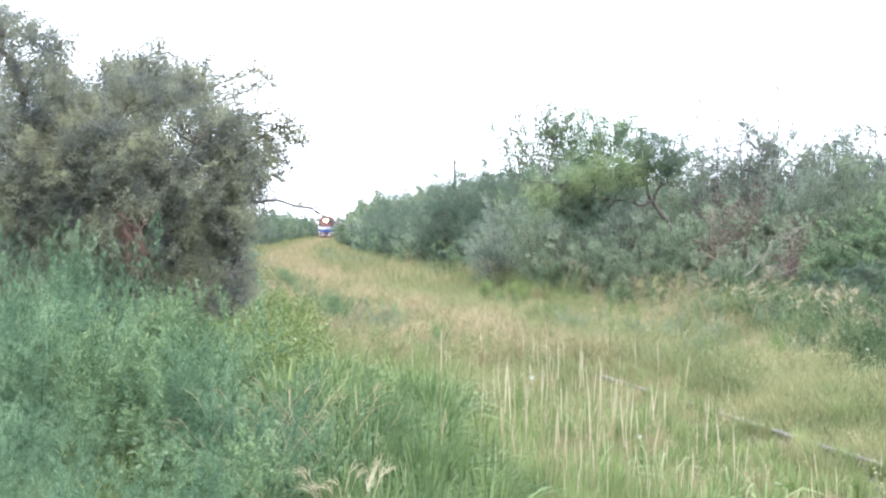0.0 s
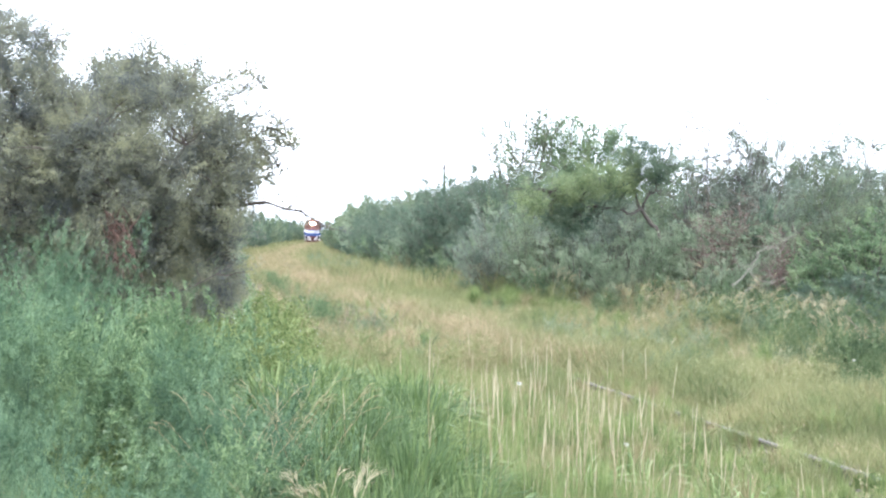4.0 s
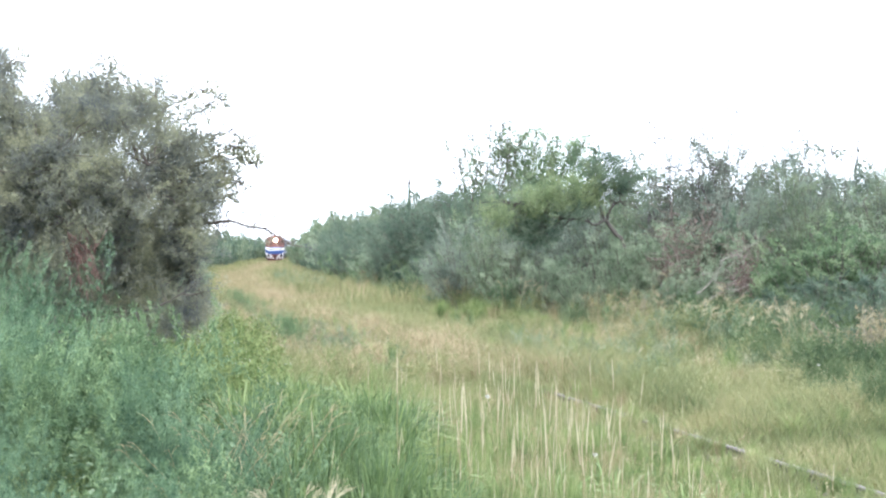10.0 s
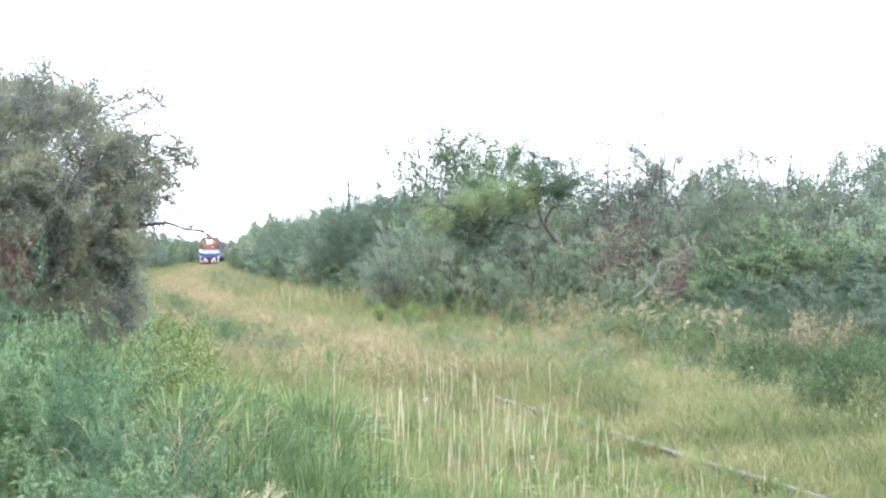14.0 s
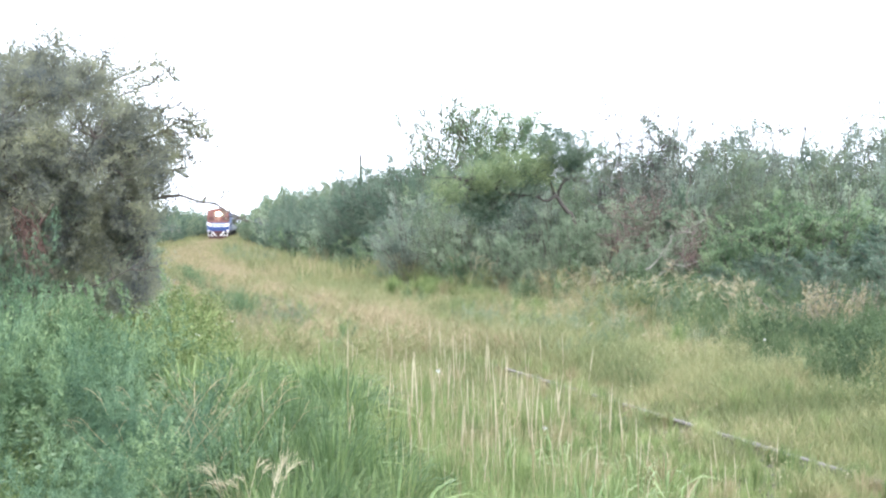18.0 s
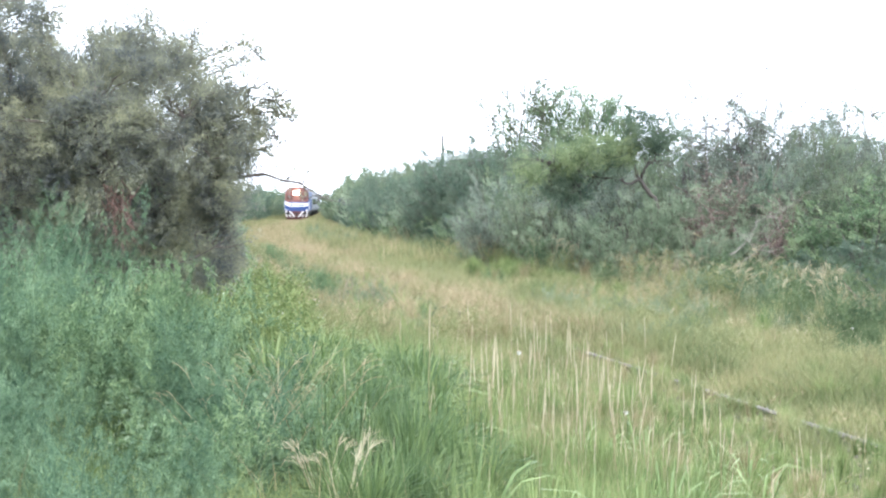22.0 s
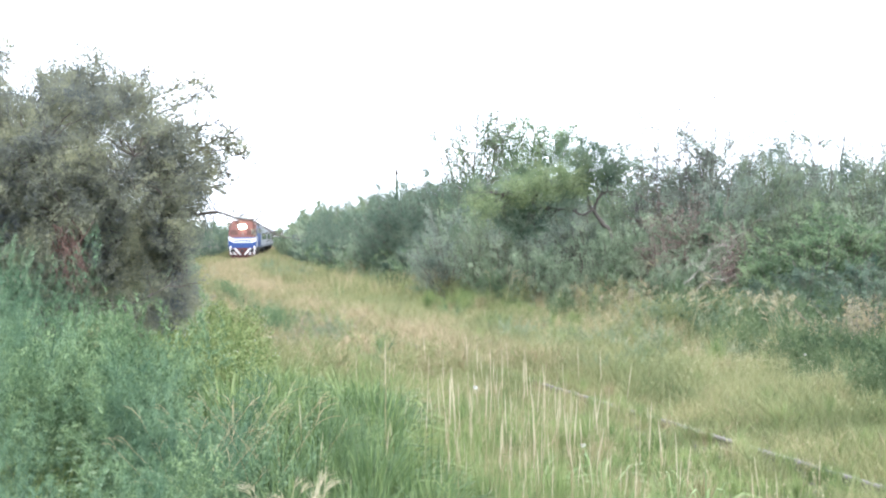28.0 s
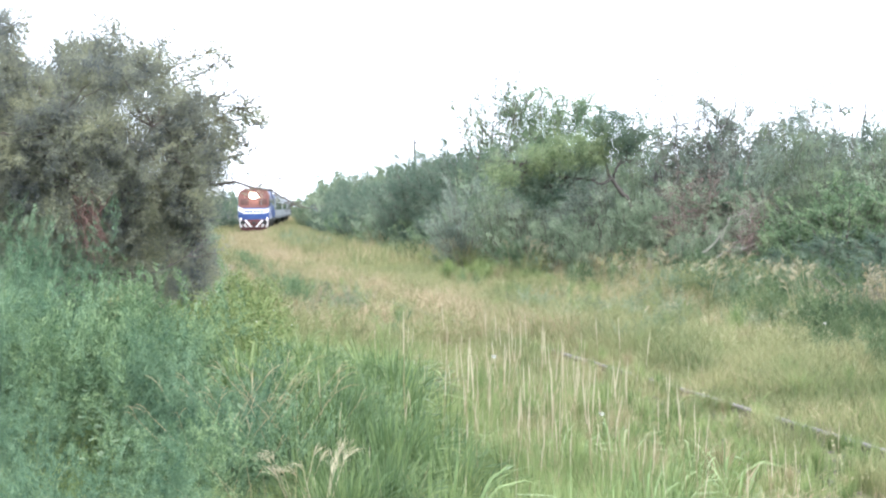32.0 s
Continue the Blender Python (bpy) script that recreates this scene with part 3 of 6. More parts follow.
def make_weeds():
    """Feathery blue-green weeds at the near bank."""
    fine = "feathery blue-green weed with fine narrow leaves"
    kinds = [weed_kind(30, fine, M_WEED, 34, 1.0, 0.023, 0.0045, 48), weed_kind(31, fine, M_WEED, 30, 1.05, 0.022, 0.0042, 48), weed_kind(32, fine, M_WEED, 36, 0.95, 0.023, 0.0045, 48), weed_kind(33, "tall feathery blue-green weed with loose tips", M_WEED, 24, 1.2, 0.024, 0.0045, 46),
             weed_kind(34, "greener bushy weed with small narrow leaves", M_WEEDGREEN, 32, 0.9, 0.034, 0.009, 28), weed_kind(35, "low green weed with pale leaf tips", M_WEEDGREEN, 26, 0.75, 0.038, 0.012)]
    rng = np.random.default_rng(40)
    used = set()
    for y in np.arange(3.5, 11.5, 0.68):
        right = np.interp(y, [3.6, 5, 6, 7.5, 9, 10, 11.5], [-1.05, -1.1, -1.22, -1.6, -2.2, -2.95, -3.9])
        for x in np.arange(right, -0.42 * y - 0.7, -0.66):
            edge = x > right - 0.7
            x2, y2 = x + rng.normal(0, 0.13), y + rng.normal(0, 0.15)
            if rng.random() < 0.06 or math.hypot(x2 + 1.42, y2 - 5.75) < 0.4:
                continue
            i = int(rng.choice(6, p=[0.2, 0.2, 0.2, 0.16, 0.16, 0.08] if not edge else [0.14, 0.14, 0.14, 0.08, 0.28, 0.22]))
            s = np.interp(y, [3.6, 6, 9, 11.5], [0.82, 0.92, 1.13, 1.2]) * rng.uniform(0.6, 1.18)
            m = pose(x2, y2, gz(x2, y2) - 0.02, rng.normal(0, 3), rng.normal(0, 3), rng.uniform(0, 360)) @ Matrix.Diagonal((s, s, s, 1))
            if i not in used:
                used.add(i)
                kinds[i].matrix_basis = m
            else:
                copy_thing(kinds[i], pose(0, 0, 0)).matrix_basis = m
    # scattered greener ones between the grass tufts
    for _ in range(12):
        y = rng.uniform(6.5, 9.5)
        x = rng.uniform(-0.17, -0.04) * y
        k = rng.uniform(0.4, 0.6)
        copy_thing(kinds[(4, 5, 4, 1)[rng.integers(0, 4)]], pose(0, 0, 0)).matrix_basis = pose(x, y, gz(x, y) - 0.02, 0, 0, rng.uniform(0, 360)) @ Matrix.Diagonal((k, k, k, 1))
    # taller ones that grow up into the tree
    for x, y, k in [(-3.8, 12.1, 1.2), (-4.05, 12.3, 1.35)]:
        copy_thing(kinds[3], pose(0, 0, 0)).matrix_basis = pose(x, y, gz(x, y) - 0.02, 0, 0, rng.uniform(0, 360)) @ Matrix.Diagonal((k * 0.8, k * 0.8, k, 1))


make_weeds()


def make_broadleaf():
    """A few broader pale leaves that stand out of the feathery weeds."""
    first = None
    for x, y, k in [(-1.36, 5.5, 1.0), (-1.12, 5.9, 0.8), (-0.98, 6.7, 0.95), (-1.75, 6.6, 1.0), (-2.2, 7.4, 1.0), (-1.5, 7.6, 1.05), (-2.6, 8.6, 1.1), (-0.75, 7.4, 0.9)]:
        m = pose(x, y, gz(x, y) - 0.02, 0, 0, 97 * x) @ Matrix.Diagonal((k, k, k, 1))
        if first is None:
            rng = np.random.default_rng(200)
            first = tagged(new("broadleaf_weed"), "leafy weed with broader pale green leaves", "weed", "broad-leaved weeds on the bank")
            stems, pts, way = [], [], []
            for _ in range(7):
                p = wander(rng, (rng.normal(0, 0.04), rng.normal(0, 0.04), 0), (rng.normal(0, 0.13), rng.normal(0, 0.13), rng.uniform(0.45, 0.72)), 6, 0.02)
                stems.append((p, np.linspace(0.005, 0.002, 6)))
                for t in np.linspace(0.45, 1.0, 9):
                    a = rng.uniform(0, 6.283)
                    pts.append([np.interp(t, np.linspace(0, 1, 6), p[:, i]) for i in range(3)])
                    way.append((math.cos(a), math.sin(a), 0.1))
            tagged(link("stalkwork", tubes_mesh("stalkwork", stems, M_WEEDGREEN, 3), first), kind="stuff")
            link("foliage", leaves_mesh("foliage", rng, np.array(pts), 0.048, 0.02, M_PALELEAF, 0.05, np.array(way) * 1.5), first)
            first.matrix_basis = m
        else:
            copy_thing(first, pose(0, 0, 0)).matrix_basis = m


make_broadleaf()


# ---- scrub along the line ----
def shrub(name, label, category, group, seed, h, w, stems, twigs, per, leaf, leaf_mat, bark, reach=0.2, low=0.22, open_top=0.0, stem_r=0.03, twig_r=0.008, sigma=0.5):
    """A shrub of many stems that fan out to a dome; each carries twigs, and the twigs carry leaves on their outer part.
    open_top: share of the leaves that are missing near the top, where the bare twigs stand free."""
    rng = np.random.default_rng(seed)
    root = tagged(new(name), label, category, group)
    wood, pts, ways = [], [], []
    trunk = None
    for k in range(stems):
        a, r = rng.uniform(0, 6.283), w * math.sqrt(rng.uniform(0.02, 1.0))
        top = h * (1 - 0.45 * (r / w) ** 2) * rng.uniform(0.72, 1.03)
        foot = np.array([math.cos(a) * r * 0.25, math.sin(a) * r * 0.25, -0.1])
        t = np.linspace(0, 1, 8)[:, None]
        p = foot + np.concatenate([np.cos(a) * r * 0.8 * t ** 1.5, np.sin(a) * r * 0.8 * t ** 1.5, top * t], 1)
        p[1:] += rng.normal(0, 0.035 * h / 4, (7, 3))
        wood.append((p, np.linspace(stem_r, stem_r * 0.2, 8)))
        for _ in range(twigs):
            f = rng.uniform(low, 1.0)
            q = np.array([np.interp(f, t[:, 0], p[:, i]) for i in range(3)])
            b = a + rng.normal(0, 1.0)
            d = np.array([math.cos(b), math.sin(b), rng.uniform(0.1, 1.3)])
            d *= reach * h * rng.uniform(0.5, 1.15) * (1.15 - 0.55 * f) / np.linalg.norm(d)
            e = q + d
            wood.append((wander(rng, q, e, 4, 0.05 * reach * h), np.linspace(twig_r, twig_r * 0.4, 4)))
            n = int(per * rng.uniform(0.5, 1.5) * (1 - open_top * max(0.0, e[2] / h - 0.5) * 2))
            if n < 1:
                continue
            g = rng.uniform(0.15, 1.1, (n, 1))
            pts.append(q + d * g + rng.normal(0, 1, (n, 3)) * np.linalg.norm(d) * sigma * 0.36 * (1.15 - 0.6 * g))
            ways.append(np.tile(d / np.linalg.norm(d), (n, 1)) * 0.7)
    link("trunk", tubes_mesh("trunk", wood[:1], bark, 5), root)
    tagged(link("branchwork", tubes_mesh("branchwork", wood[1:], bark, 3), root), kind="stuff")
    link("crown", leaves_mesh("crown", rng, np.concatenate(pts), leaf, leaf * 0.5, leaf_mat, 0.2, np.concatenate(ways), True), root)
    return root


def make_scrub():
    line = "scrub along the line"
    kinds = {
        "deep": shrub("scrub_bush", "dense dark green scrub bush beside the track", "shrub", line, 50, 4.9, 2.1, 34, 13, 62, 0.062, M_DEEP, M_BARK),
        "grey": shrub("scrub_bush", "grey-green scrub bush with small leaves", "shrub", line, 51, 4.9, 1.8, 32, 13, 62, 0.057, M_GREY, M_BARK),
        "green": shrub("scrub_bush", "tangled green scrub bush with bare twigs", "shrub", line, 52, 5.0, 1.8, 30, 12, 62, 0.06, M_BUSH, M_BARK),
        "fresh": shrub("scrub_bush", "fresh light green scrub bush", "shrub", line, 54, 4.2, 1.9, 30, 12, 42, 0.075, M_LIME, M_BARK),
        "twiggy": shrub("scrub_bush", "grey-green scrub bush with an open twiggy top", "shrub", line, 53, 5.2, 1.3, 22, 13, 30, 0.075, M_GREY, M_BROWN, 0.16, 0.3, 0.5, 0.035, 0.010),
        "mound": shrub("low_shrub", "low green shrub at the foot of the scrub", "shrub", line, 60, 2.1, 1.25, 24, 11, 54, 0.052, M_LOWLEAF, M_BARK, 0.24, 0.1),
        "dark": shrub("low_shrub", "low dark green shrub at the foot of the scrub", "shrub", line, 61, 2.0, 1.25, 24, 11, 38, 0.065, M_DEEP, M_BARK, 0.24, 0.1),
        "bright": shrub("low_shrub", "low bright green shrub at the foot of the scrub", "shrub", line, 63, 2.0, 1.2, 24, 11, 54, 0.052, M_BRIGHT, M_BARK, 0.24, 0.1),
        "dull": shrub("low_shrub", "low grey-green shrub at the foot of the scrub", "shrub", line, 62, 2.2, 1.2, 22, 11, 54, 0.05, M_LOWLEAF, M_BARK, 0.24, 0.1),
        "far": shrub("far_bush", "far deep green scrub bush beside the track", "shrub", line, 65, 4.9, 2.3, 22, 9, 22, 0.17, M_DEEP, M_BARK),
        "olive": shrub("far_bush", "far dull green scrub bush beside the track", "shrub", line, 66, 4.8, 2.3, 22, 9, 22, 0.17, M_BUSH, M_BARK),
    }
    tall = {"deep": 4.9, "grey": 4.9, "green": 5.0, "fresh": 4.2, "twiggy": 5.2, "mound": 2.1, "dark": 2.0, "bright": 2.0, "dull": 2.2, "far": 4.9, "olive": 4.8}
    used = set()
    rng = np.random.default_rng(70)

    def put(kind, x, y, h, wide=1.0):
        k = 1.13 * h / tall[kind]
        m = pose(x, y, gz(x, y) - 0.03, 0, 0, rng.uniform(0, 360)) @ Matrix.Diagonal((k * wide, k * wide, k, 1))
        if kind in used:
            copy_thing(kinds[kind], pose(0, 0, 0)).matrix_basis = m
        else:
            used.add(kind)
            kinds[kind].matrix_basis = m

    def any_of(names):
        return names[rng.integers(0, len(names))]

    # the stretch across the line from the camera, bush by bush
    for kind, x, y, h, wide in [
            ("grey", 10.9, 36.6, 5.35, 1.0), ("grey", 12.2, 37.0, 5.15, 1.0), ("green", 11.6, 35.2, 4.3, 1.0), ("grey", 9.6, 37.6, 4.6, 1.0),
            ("twiggy", 13.5, 37.4, 5.6, 1.0), ("twiggy", 14.7, 37.2, 5.75, 1.05), ("twiggy", 15.9, 36.8, 5.3, 1.0), ("grey", 17.3, 36.4, 5.9, 1.0), ("green", 19.0, 36.0, 5.9, 1.0), ("twiggy", 18.2, 35.0, 5.8, 1.0), ("twiggy", 20.6, 35.0, 5.7, 1.2),
            ("grey", 12.9, 34.6, 4.0, 1.0), ("green", 14.5, 34.2, 4.0, 1.0), ("grey", 16.0, 33.2, 4.3, 1.0), ("grey", 17.6, 32.4, 4.6, 1.0), ("green", 19.2, 31.6, 4.6, 1.0), ("grey", 10.3, 34.4, 3.6, 1.0), ("green", 12.0, 33.2, 3.3, 1.1), ("dull", 13.6, 32.0, 3.3, 1.1), ("grey", 15.2, 31.2, 3.4, 1.1), ("green", 16.8, 30.2, 3.5, 1.1), ("grey", 18.4, 29.4, 3.8, 1.1),
            ("bright", 10.1, 29.4, 1.7, 1.0), ("bright", 11.1, 29.0, 2.35, 1.1), ("bright", 12.3, 28.3, 2.45, 1.1), ("bright", 11.7, 30.6, 2.7, 1.2), ("bright", 13.5, 28.7, 2.7, 1.1), ("mound", 14.6, 28.9, 3.0, 1.2), ("mound", 15.8, 28.2, 3.0, 1.2), ("dark", 13.2, 26.8, 1.9, 1.1), ("mound", 14.6, 26.6, 2.3, 1.1), ("bright", 10.6, 30.8, 2.2, 1.1), ("dark", 12.0, 27.0, 1.2, 1.2), ("mound", 16.2, 26.4, 2.6, 1.2), ("dark", 14.0, 24.6, 1.8, 1.1),
            ("mound", 9.6, 31.4, 1.8, 1.0), ("bright", 9.0, 29.9, 0.9, 0.8), ("mound", 8.5, 31.0, 1.6, 0.7), ("bright", 9.9, 30.3, 1.3, 0.8), ("dull", 8.2, 32.0, 1.7, 0.7), ("mound", 9.0, 32.0, 1.7, 0.7), ("dull", 9.0, 33.6, 2.9, 1.0), ("dark", 9.25, 33.3, 2.9, 0.45), ("dull", 7.9, 34.4, 2.9, 1.0), ("green", 8.4, 38.0, 4.0, 1.0),
            ("dull", 6.9, 33.4, 2.2, 0.8), ("dull", 7.6, 33.0, 2.3, 0.8), ("mound", 7.3, 32.2, 1.6, 0.9), ("mound", 6.2, 33.6, 1.8, 0.9), ("bright", 8.2, 31.0, 1.1, 0.9), ("dull", 8.6, 33.6, 2.2, 0.9), ("dull", 8.2, 34.0, 2.5, 0.9), ("mound", 10.0, 33.0, 2.6, 0.9), ("dull", 5.6, 34.8, 2.0, 1.0), ("mound", 4.7, 36.6, 1.9, 1.0), ("dull", 3.9, 37.6, 2.1, 1.0), ("dull", 5.4, 36.4, 2.3, 1.1), ("dull", 6.4, 35.6, 2.5, 1.0), ("dull", 6.75, 33.6, 2.55, 0.55), ("mound", 7.05, 33.3, 2.2, 0.6),
            ("green", 3.4, 39.6, 3.6, 1.0), ("grey", 4.9, 39.0, 3.9, 1.0), ("grey", 6.4, 38.6, 4.1, 1.0), ("green", 7.6, 40.0, 4.4, 1.0), ("grey", 2.2, 42.0, 3.4, 1.0), ("dark", 12.2, 25.2, 1.6, 1.2), ("dark", 11.0, 26.0, 1.4, 1.2), ("dark", 10.2, 27.2, 1.2, 1.1), ("dark", 13.4, 23.4, 1.6, 1.2), ("dark", 11.6, 23.6, 1.4, 1.2), ("mound", 12.6, 22.2, 1.5, 1.2), ("dark", 10.4, 24.6, 1.2, 1.2), ("dark", 11.0, 22.0, 1.25, 1.2), ("mound", 12.2, 20.6, 1.3, 1.2), ("dark", 10.6, 20.6, 1.1, 1.2), ("dark", 9.4, 28.4, 1.0, 1.2), ("dark", 9.3, 26.0, 0.9, 1.2), ("dark", 9.9, 22.8, 0.95, 1.2), ("dark", 9.4, 24.2, 0.8, 1.3), ("mound", 10.2, 19.0, 0.9, 1.3), ("dark", 8.7, 29.6, 0.8, 1.2), ("dark", 8.5, 24.6, 0.75, 1.2), ("dark", 8.9, 21.6, 0.75, 1.2), ("dark", 8.7, 27.2, 0.9, 1.2), ("dark", 9.9, 29.0, 1.1, 1.1), ("dark", 10.6, 28.2, 1.2, 1.1)]:
        put(kind, x, y, h, wide)
    for k in range(3, 15):
        put(any_of(("bright", "mound", "mound")), 2.0 + 0.46 * k + rng.normal(0, 0.15), 38.2 - 0.5 * k + rng.normal(0, 0.3) - 0.9 * (k > 6), rng.uniform(0.75, 1.4), 0.9)
    for k in range(9):
        put(any_of(("grey", "green", "deep")), 9.0 + k * 1.7 + rng.normal(0, 0.3), 41.5 - k * 0.4 + rng.normal(0, 0.5), rng.uniform(4.5, 5.0))
    # onwards along the line: a low foot, the face of the scrub, and what stands behind it
    y = 43.0
    while y < 300:
        clear = np.interp(y, [42, 54, 70, 97, 130, 200, 300], [7.6, 7.0, 6.8, 6.0, 5.2, 3.8, 3.4])
        x = xc(y) + clear
        if y < 105:
            rise = float(np.interp(y, [43, 55, 75, 105], [0.84, 0.93, 0.98, 0.98]))
            put(any_of(("mound", "dark", "dull", "bright")), x + rng.normal(0.1, 0.3), y + rng.normal(0, 0.4), rng.uniform(1.3, 2.3))
            put(any_of(("mound", "green", "deep", "deep", "dull") if y < 55 else ("deep", "deep", "mound")), x + 1.5 + rng.normal(0, 0.3), y + rng.normal(0, 0.5), rng.uniform(2.6, 3.7))
            put(any_of(("deep", "deep", "green", "deep") if y > 52 else ("grey", "green", "deep", "fresh")), x + 3.3 + rng.normal(0, 0.4), y + rng.normal(0, 0.5), rise * rng.uniform(4.3, 5.3) + 0.4 * float(wave(y, 0, 0.35)))
            put(any_of(("grey", "green", "deep", "twiggy")), x + 5.8 + rng.normal(0, 0.5), y + rng.normal(0, 0.6), rise * rng.uniform(4.8, 5.5))
        else:
            put(any_of(("far", "olive")), x + rng.normal(0.2, 0.3), y + rng.normal(0, 0.4), rng.uniform(2.2, 3.2))
            put(any_of(("far", "olive")), x + 1.5 + rng.normal(0, 0.3), y + rng.normal(0, 0.5), rng.uniform(3.4, 4.4))
            put(any_of(("far", "olive")), x + 3.3 + rng.normal(0, 0.4), y + rng.normal(0, 0.5), rng.uniform(4.8, 5.7))
        y += float(np.interp(y, [43, 80, 200, 300], [1.9, 2.5, 5.0, 8.0]))
    for x, y2, h in [(1.5, 56.5, 4.9), (2.9, 55.0, 5.2), (2.3, 57.5, 5.1), (0.5, 59.0, 4.8), (1.3, 69.0, 5.1), (2.6, 67.0, 5.0), (0.5, 72.0, 5.2), (3.4, 64.0, 4.8)]:
        put("deep", x, y2, h, 1.1)
    # the other side of the line, behind the tree
    y = 19.0
    while y < 300:
        clear = np.interp(y, [19, 60, 110, 200, 300], [7.0, 5.5, 3.8, 3.4, 3.2])
        x = xc(y) - clear
        put(any_of(("mound", "dark", "dull")) if y < 105 else any_of(("far", "olive")), x - 0.3 + rng.normal(0, 0.3), y, rng.uniform(1.6, 2.4))
        put(any_of(("deep", "green", "grey")) if y < 80 else any_of(("far", "olive")), x - 2.4 + rng.normal(0, 0.4), y, rng.uniform(3.6, 4.6))
        y += float(np.interp(y, [19, 80, 200, 300], [2.4, 3.0, 5.0, 8.0]))
    for k in range(22):
        put(any_of(("far", "olive")), -66 + k * 3.8 + rng.normal(0, 1), 318 + rng.normal(0, 5), rng.uniform(5.0, 6.6))


make_scrub()


def make_right_trees():
    # open bright-leaved trees behind the scrub: a fan of thin stems, and a leafier neighbour
    def fan_tree(name, label, seed, foot, tips, clumps, per, sigma, leaf, start, r0, wide):
        rng = np.random.default_rng(seed)
        root = tagged(new(name), label, "tree")
        wood, pts = [], []
        for k, (x, y, z) in enumerate(tips):
            t = np.linspace(0, 1, 10)[:, None]
            p = np.array([0, 0, -0.1]) + np.concatenate([x * t ** 1.4, y * t ** 1.4, (z + 0.1) * t], 1)
            p[1:] += rng.normal(0, 0.06, (9, 3))
            link("trunk" if k == 0 else "limb", tubes_mesh("limb", [(p, np.linspace(r0, 0.018, 10))], M_BARK, 6), root)
            for _ in range(clumps):
                f = rng.uniform(start, 1.0)
                q = np.array([np.interp(f, t[:, 0], p[:, i]) for i in range(3)])
                b = rng.uniform(0, 6.283)
                d = np.array([math.cos(b), math.sin(b), rng.uniform(0.3, 1.4)]) * rng.uniform(0.3, 1.0) * (1.3 - 0.75 * f) * wide
                wood.append((wander(rng, q, q + d, 4, 0.05), np.linspace(0.016, 0.007, 4)))
                g = rng.uniform(0.3, 1.1, (per, 1))
                pts.append(q + d * g + rng.normal(0, sigma, (per, 3)))
        tagged(link("branchwork", tubes_mesh("branchwork", wood, M_BARK, 3), root), kind="stuff")
        link("crown", leaves_mesh("crown", rng, np.concatenate(pts), leaf, leaf * 0.5, M_FRESH), root)
        root.matrix_basis = pose(*foot)
        return root

    fan_tree("slender_tree", "slender open tree with thin stems and light green leaves", 80, (4.3, 58, gz(4.3, 58)), [(-1.9, 0.2, 7.3), (-1.3, -0.3, 6.4), (-0.5, 0.2, 7.6), (0.35, -0.2, 8.4), (0.85, 0.3, 7.7), (1.6, 0.0, 8.7), (1.5, -0.4, 7.2), (-1.0, 0.3, 7.0), (1.1, 0.2, 8.3), (2.1, 0.1, 7.7), (-0.2, 0.5, 6.9)], 74, 9, 0.13, 0.115, 0.42, 0.045, 0.95)
    fan_tree("leafy_tree", "bright green leafy tree above the scrub", 81, (6.9, 58.6, gz(6.9, 58.6)), [(-1.5, 0, 6.8), (-0.7, 0.2, 7.6), (0.1, -0.3, 7.8), (0.7, 0.2, 7.6), (-0.2, 0.4, 7.0), (1.0, -0.2, 6.6), (1.9, 0.1, 6.9), (2.9, 0.0, 7.6), (2.4, 0.2, 7.2), (-1.1, 0.3, 7.1), (1.3, 0.3, 7.3), (3.4, 0.0, 7.1)], 52, 32, 0.17, 0.11, 0.55, 0.05, 1.05)
    # acacia with a leaning forked trunk: a light sloping bough of foliage, one under it with shade put into its leaf
    # colour, a dark crown above the fork
    acacia = tagged(new("acacia_tree"), "spreading acacia with a forked dark leaning trunk", "tree")
    rng = np.random.default_rng(82)
    lines = [[(0.78, 0, -3.05), (0.75, 0, -1.6), (0.42, 0, -0.5), (0, 0, 0)], [(0, 0, 0), (-0.35, -0.1, -0.1), (-0.9, -0.3, 0.05), (-1.9, -0.5, 0.1)], [(0, 0, 0), (0.1, 0, 0.35), (0.4, 0, 0.6), (0.5, 0.1, 1.3)], [(0, 0, 0), (-0.2, 0.1, 0.5), (-0.35, 0.1, 1.0), (-0.2, 0.1, 1.5)], [(-0.2, 0.1, 0.5), (-0.9, 0.0, 0.7), (-1.6, -0.2, 0.75), (-2.6, -0.4, 0.5)]]
    nodes = []
    for k, line in enumerate(lines):
        p = np.concatenate([wander(rng, line[i], line[i + 1], 5, 0.03)[: 5 if i == 2 else 4] for i in range(3)])
        nodes.append(p)
        link("trunk" if k == 0 else "limb", tubes_mesh("limb", [(p, np.linspace(0.10, 0.06, len(p)) if k == 0 else np.linspace(0.05, 0.018, len(p)))], M_POLE, 7), acacia)
    nodes = np.concatenate(nodes[1:])
    wood = []
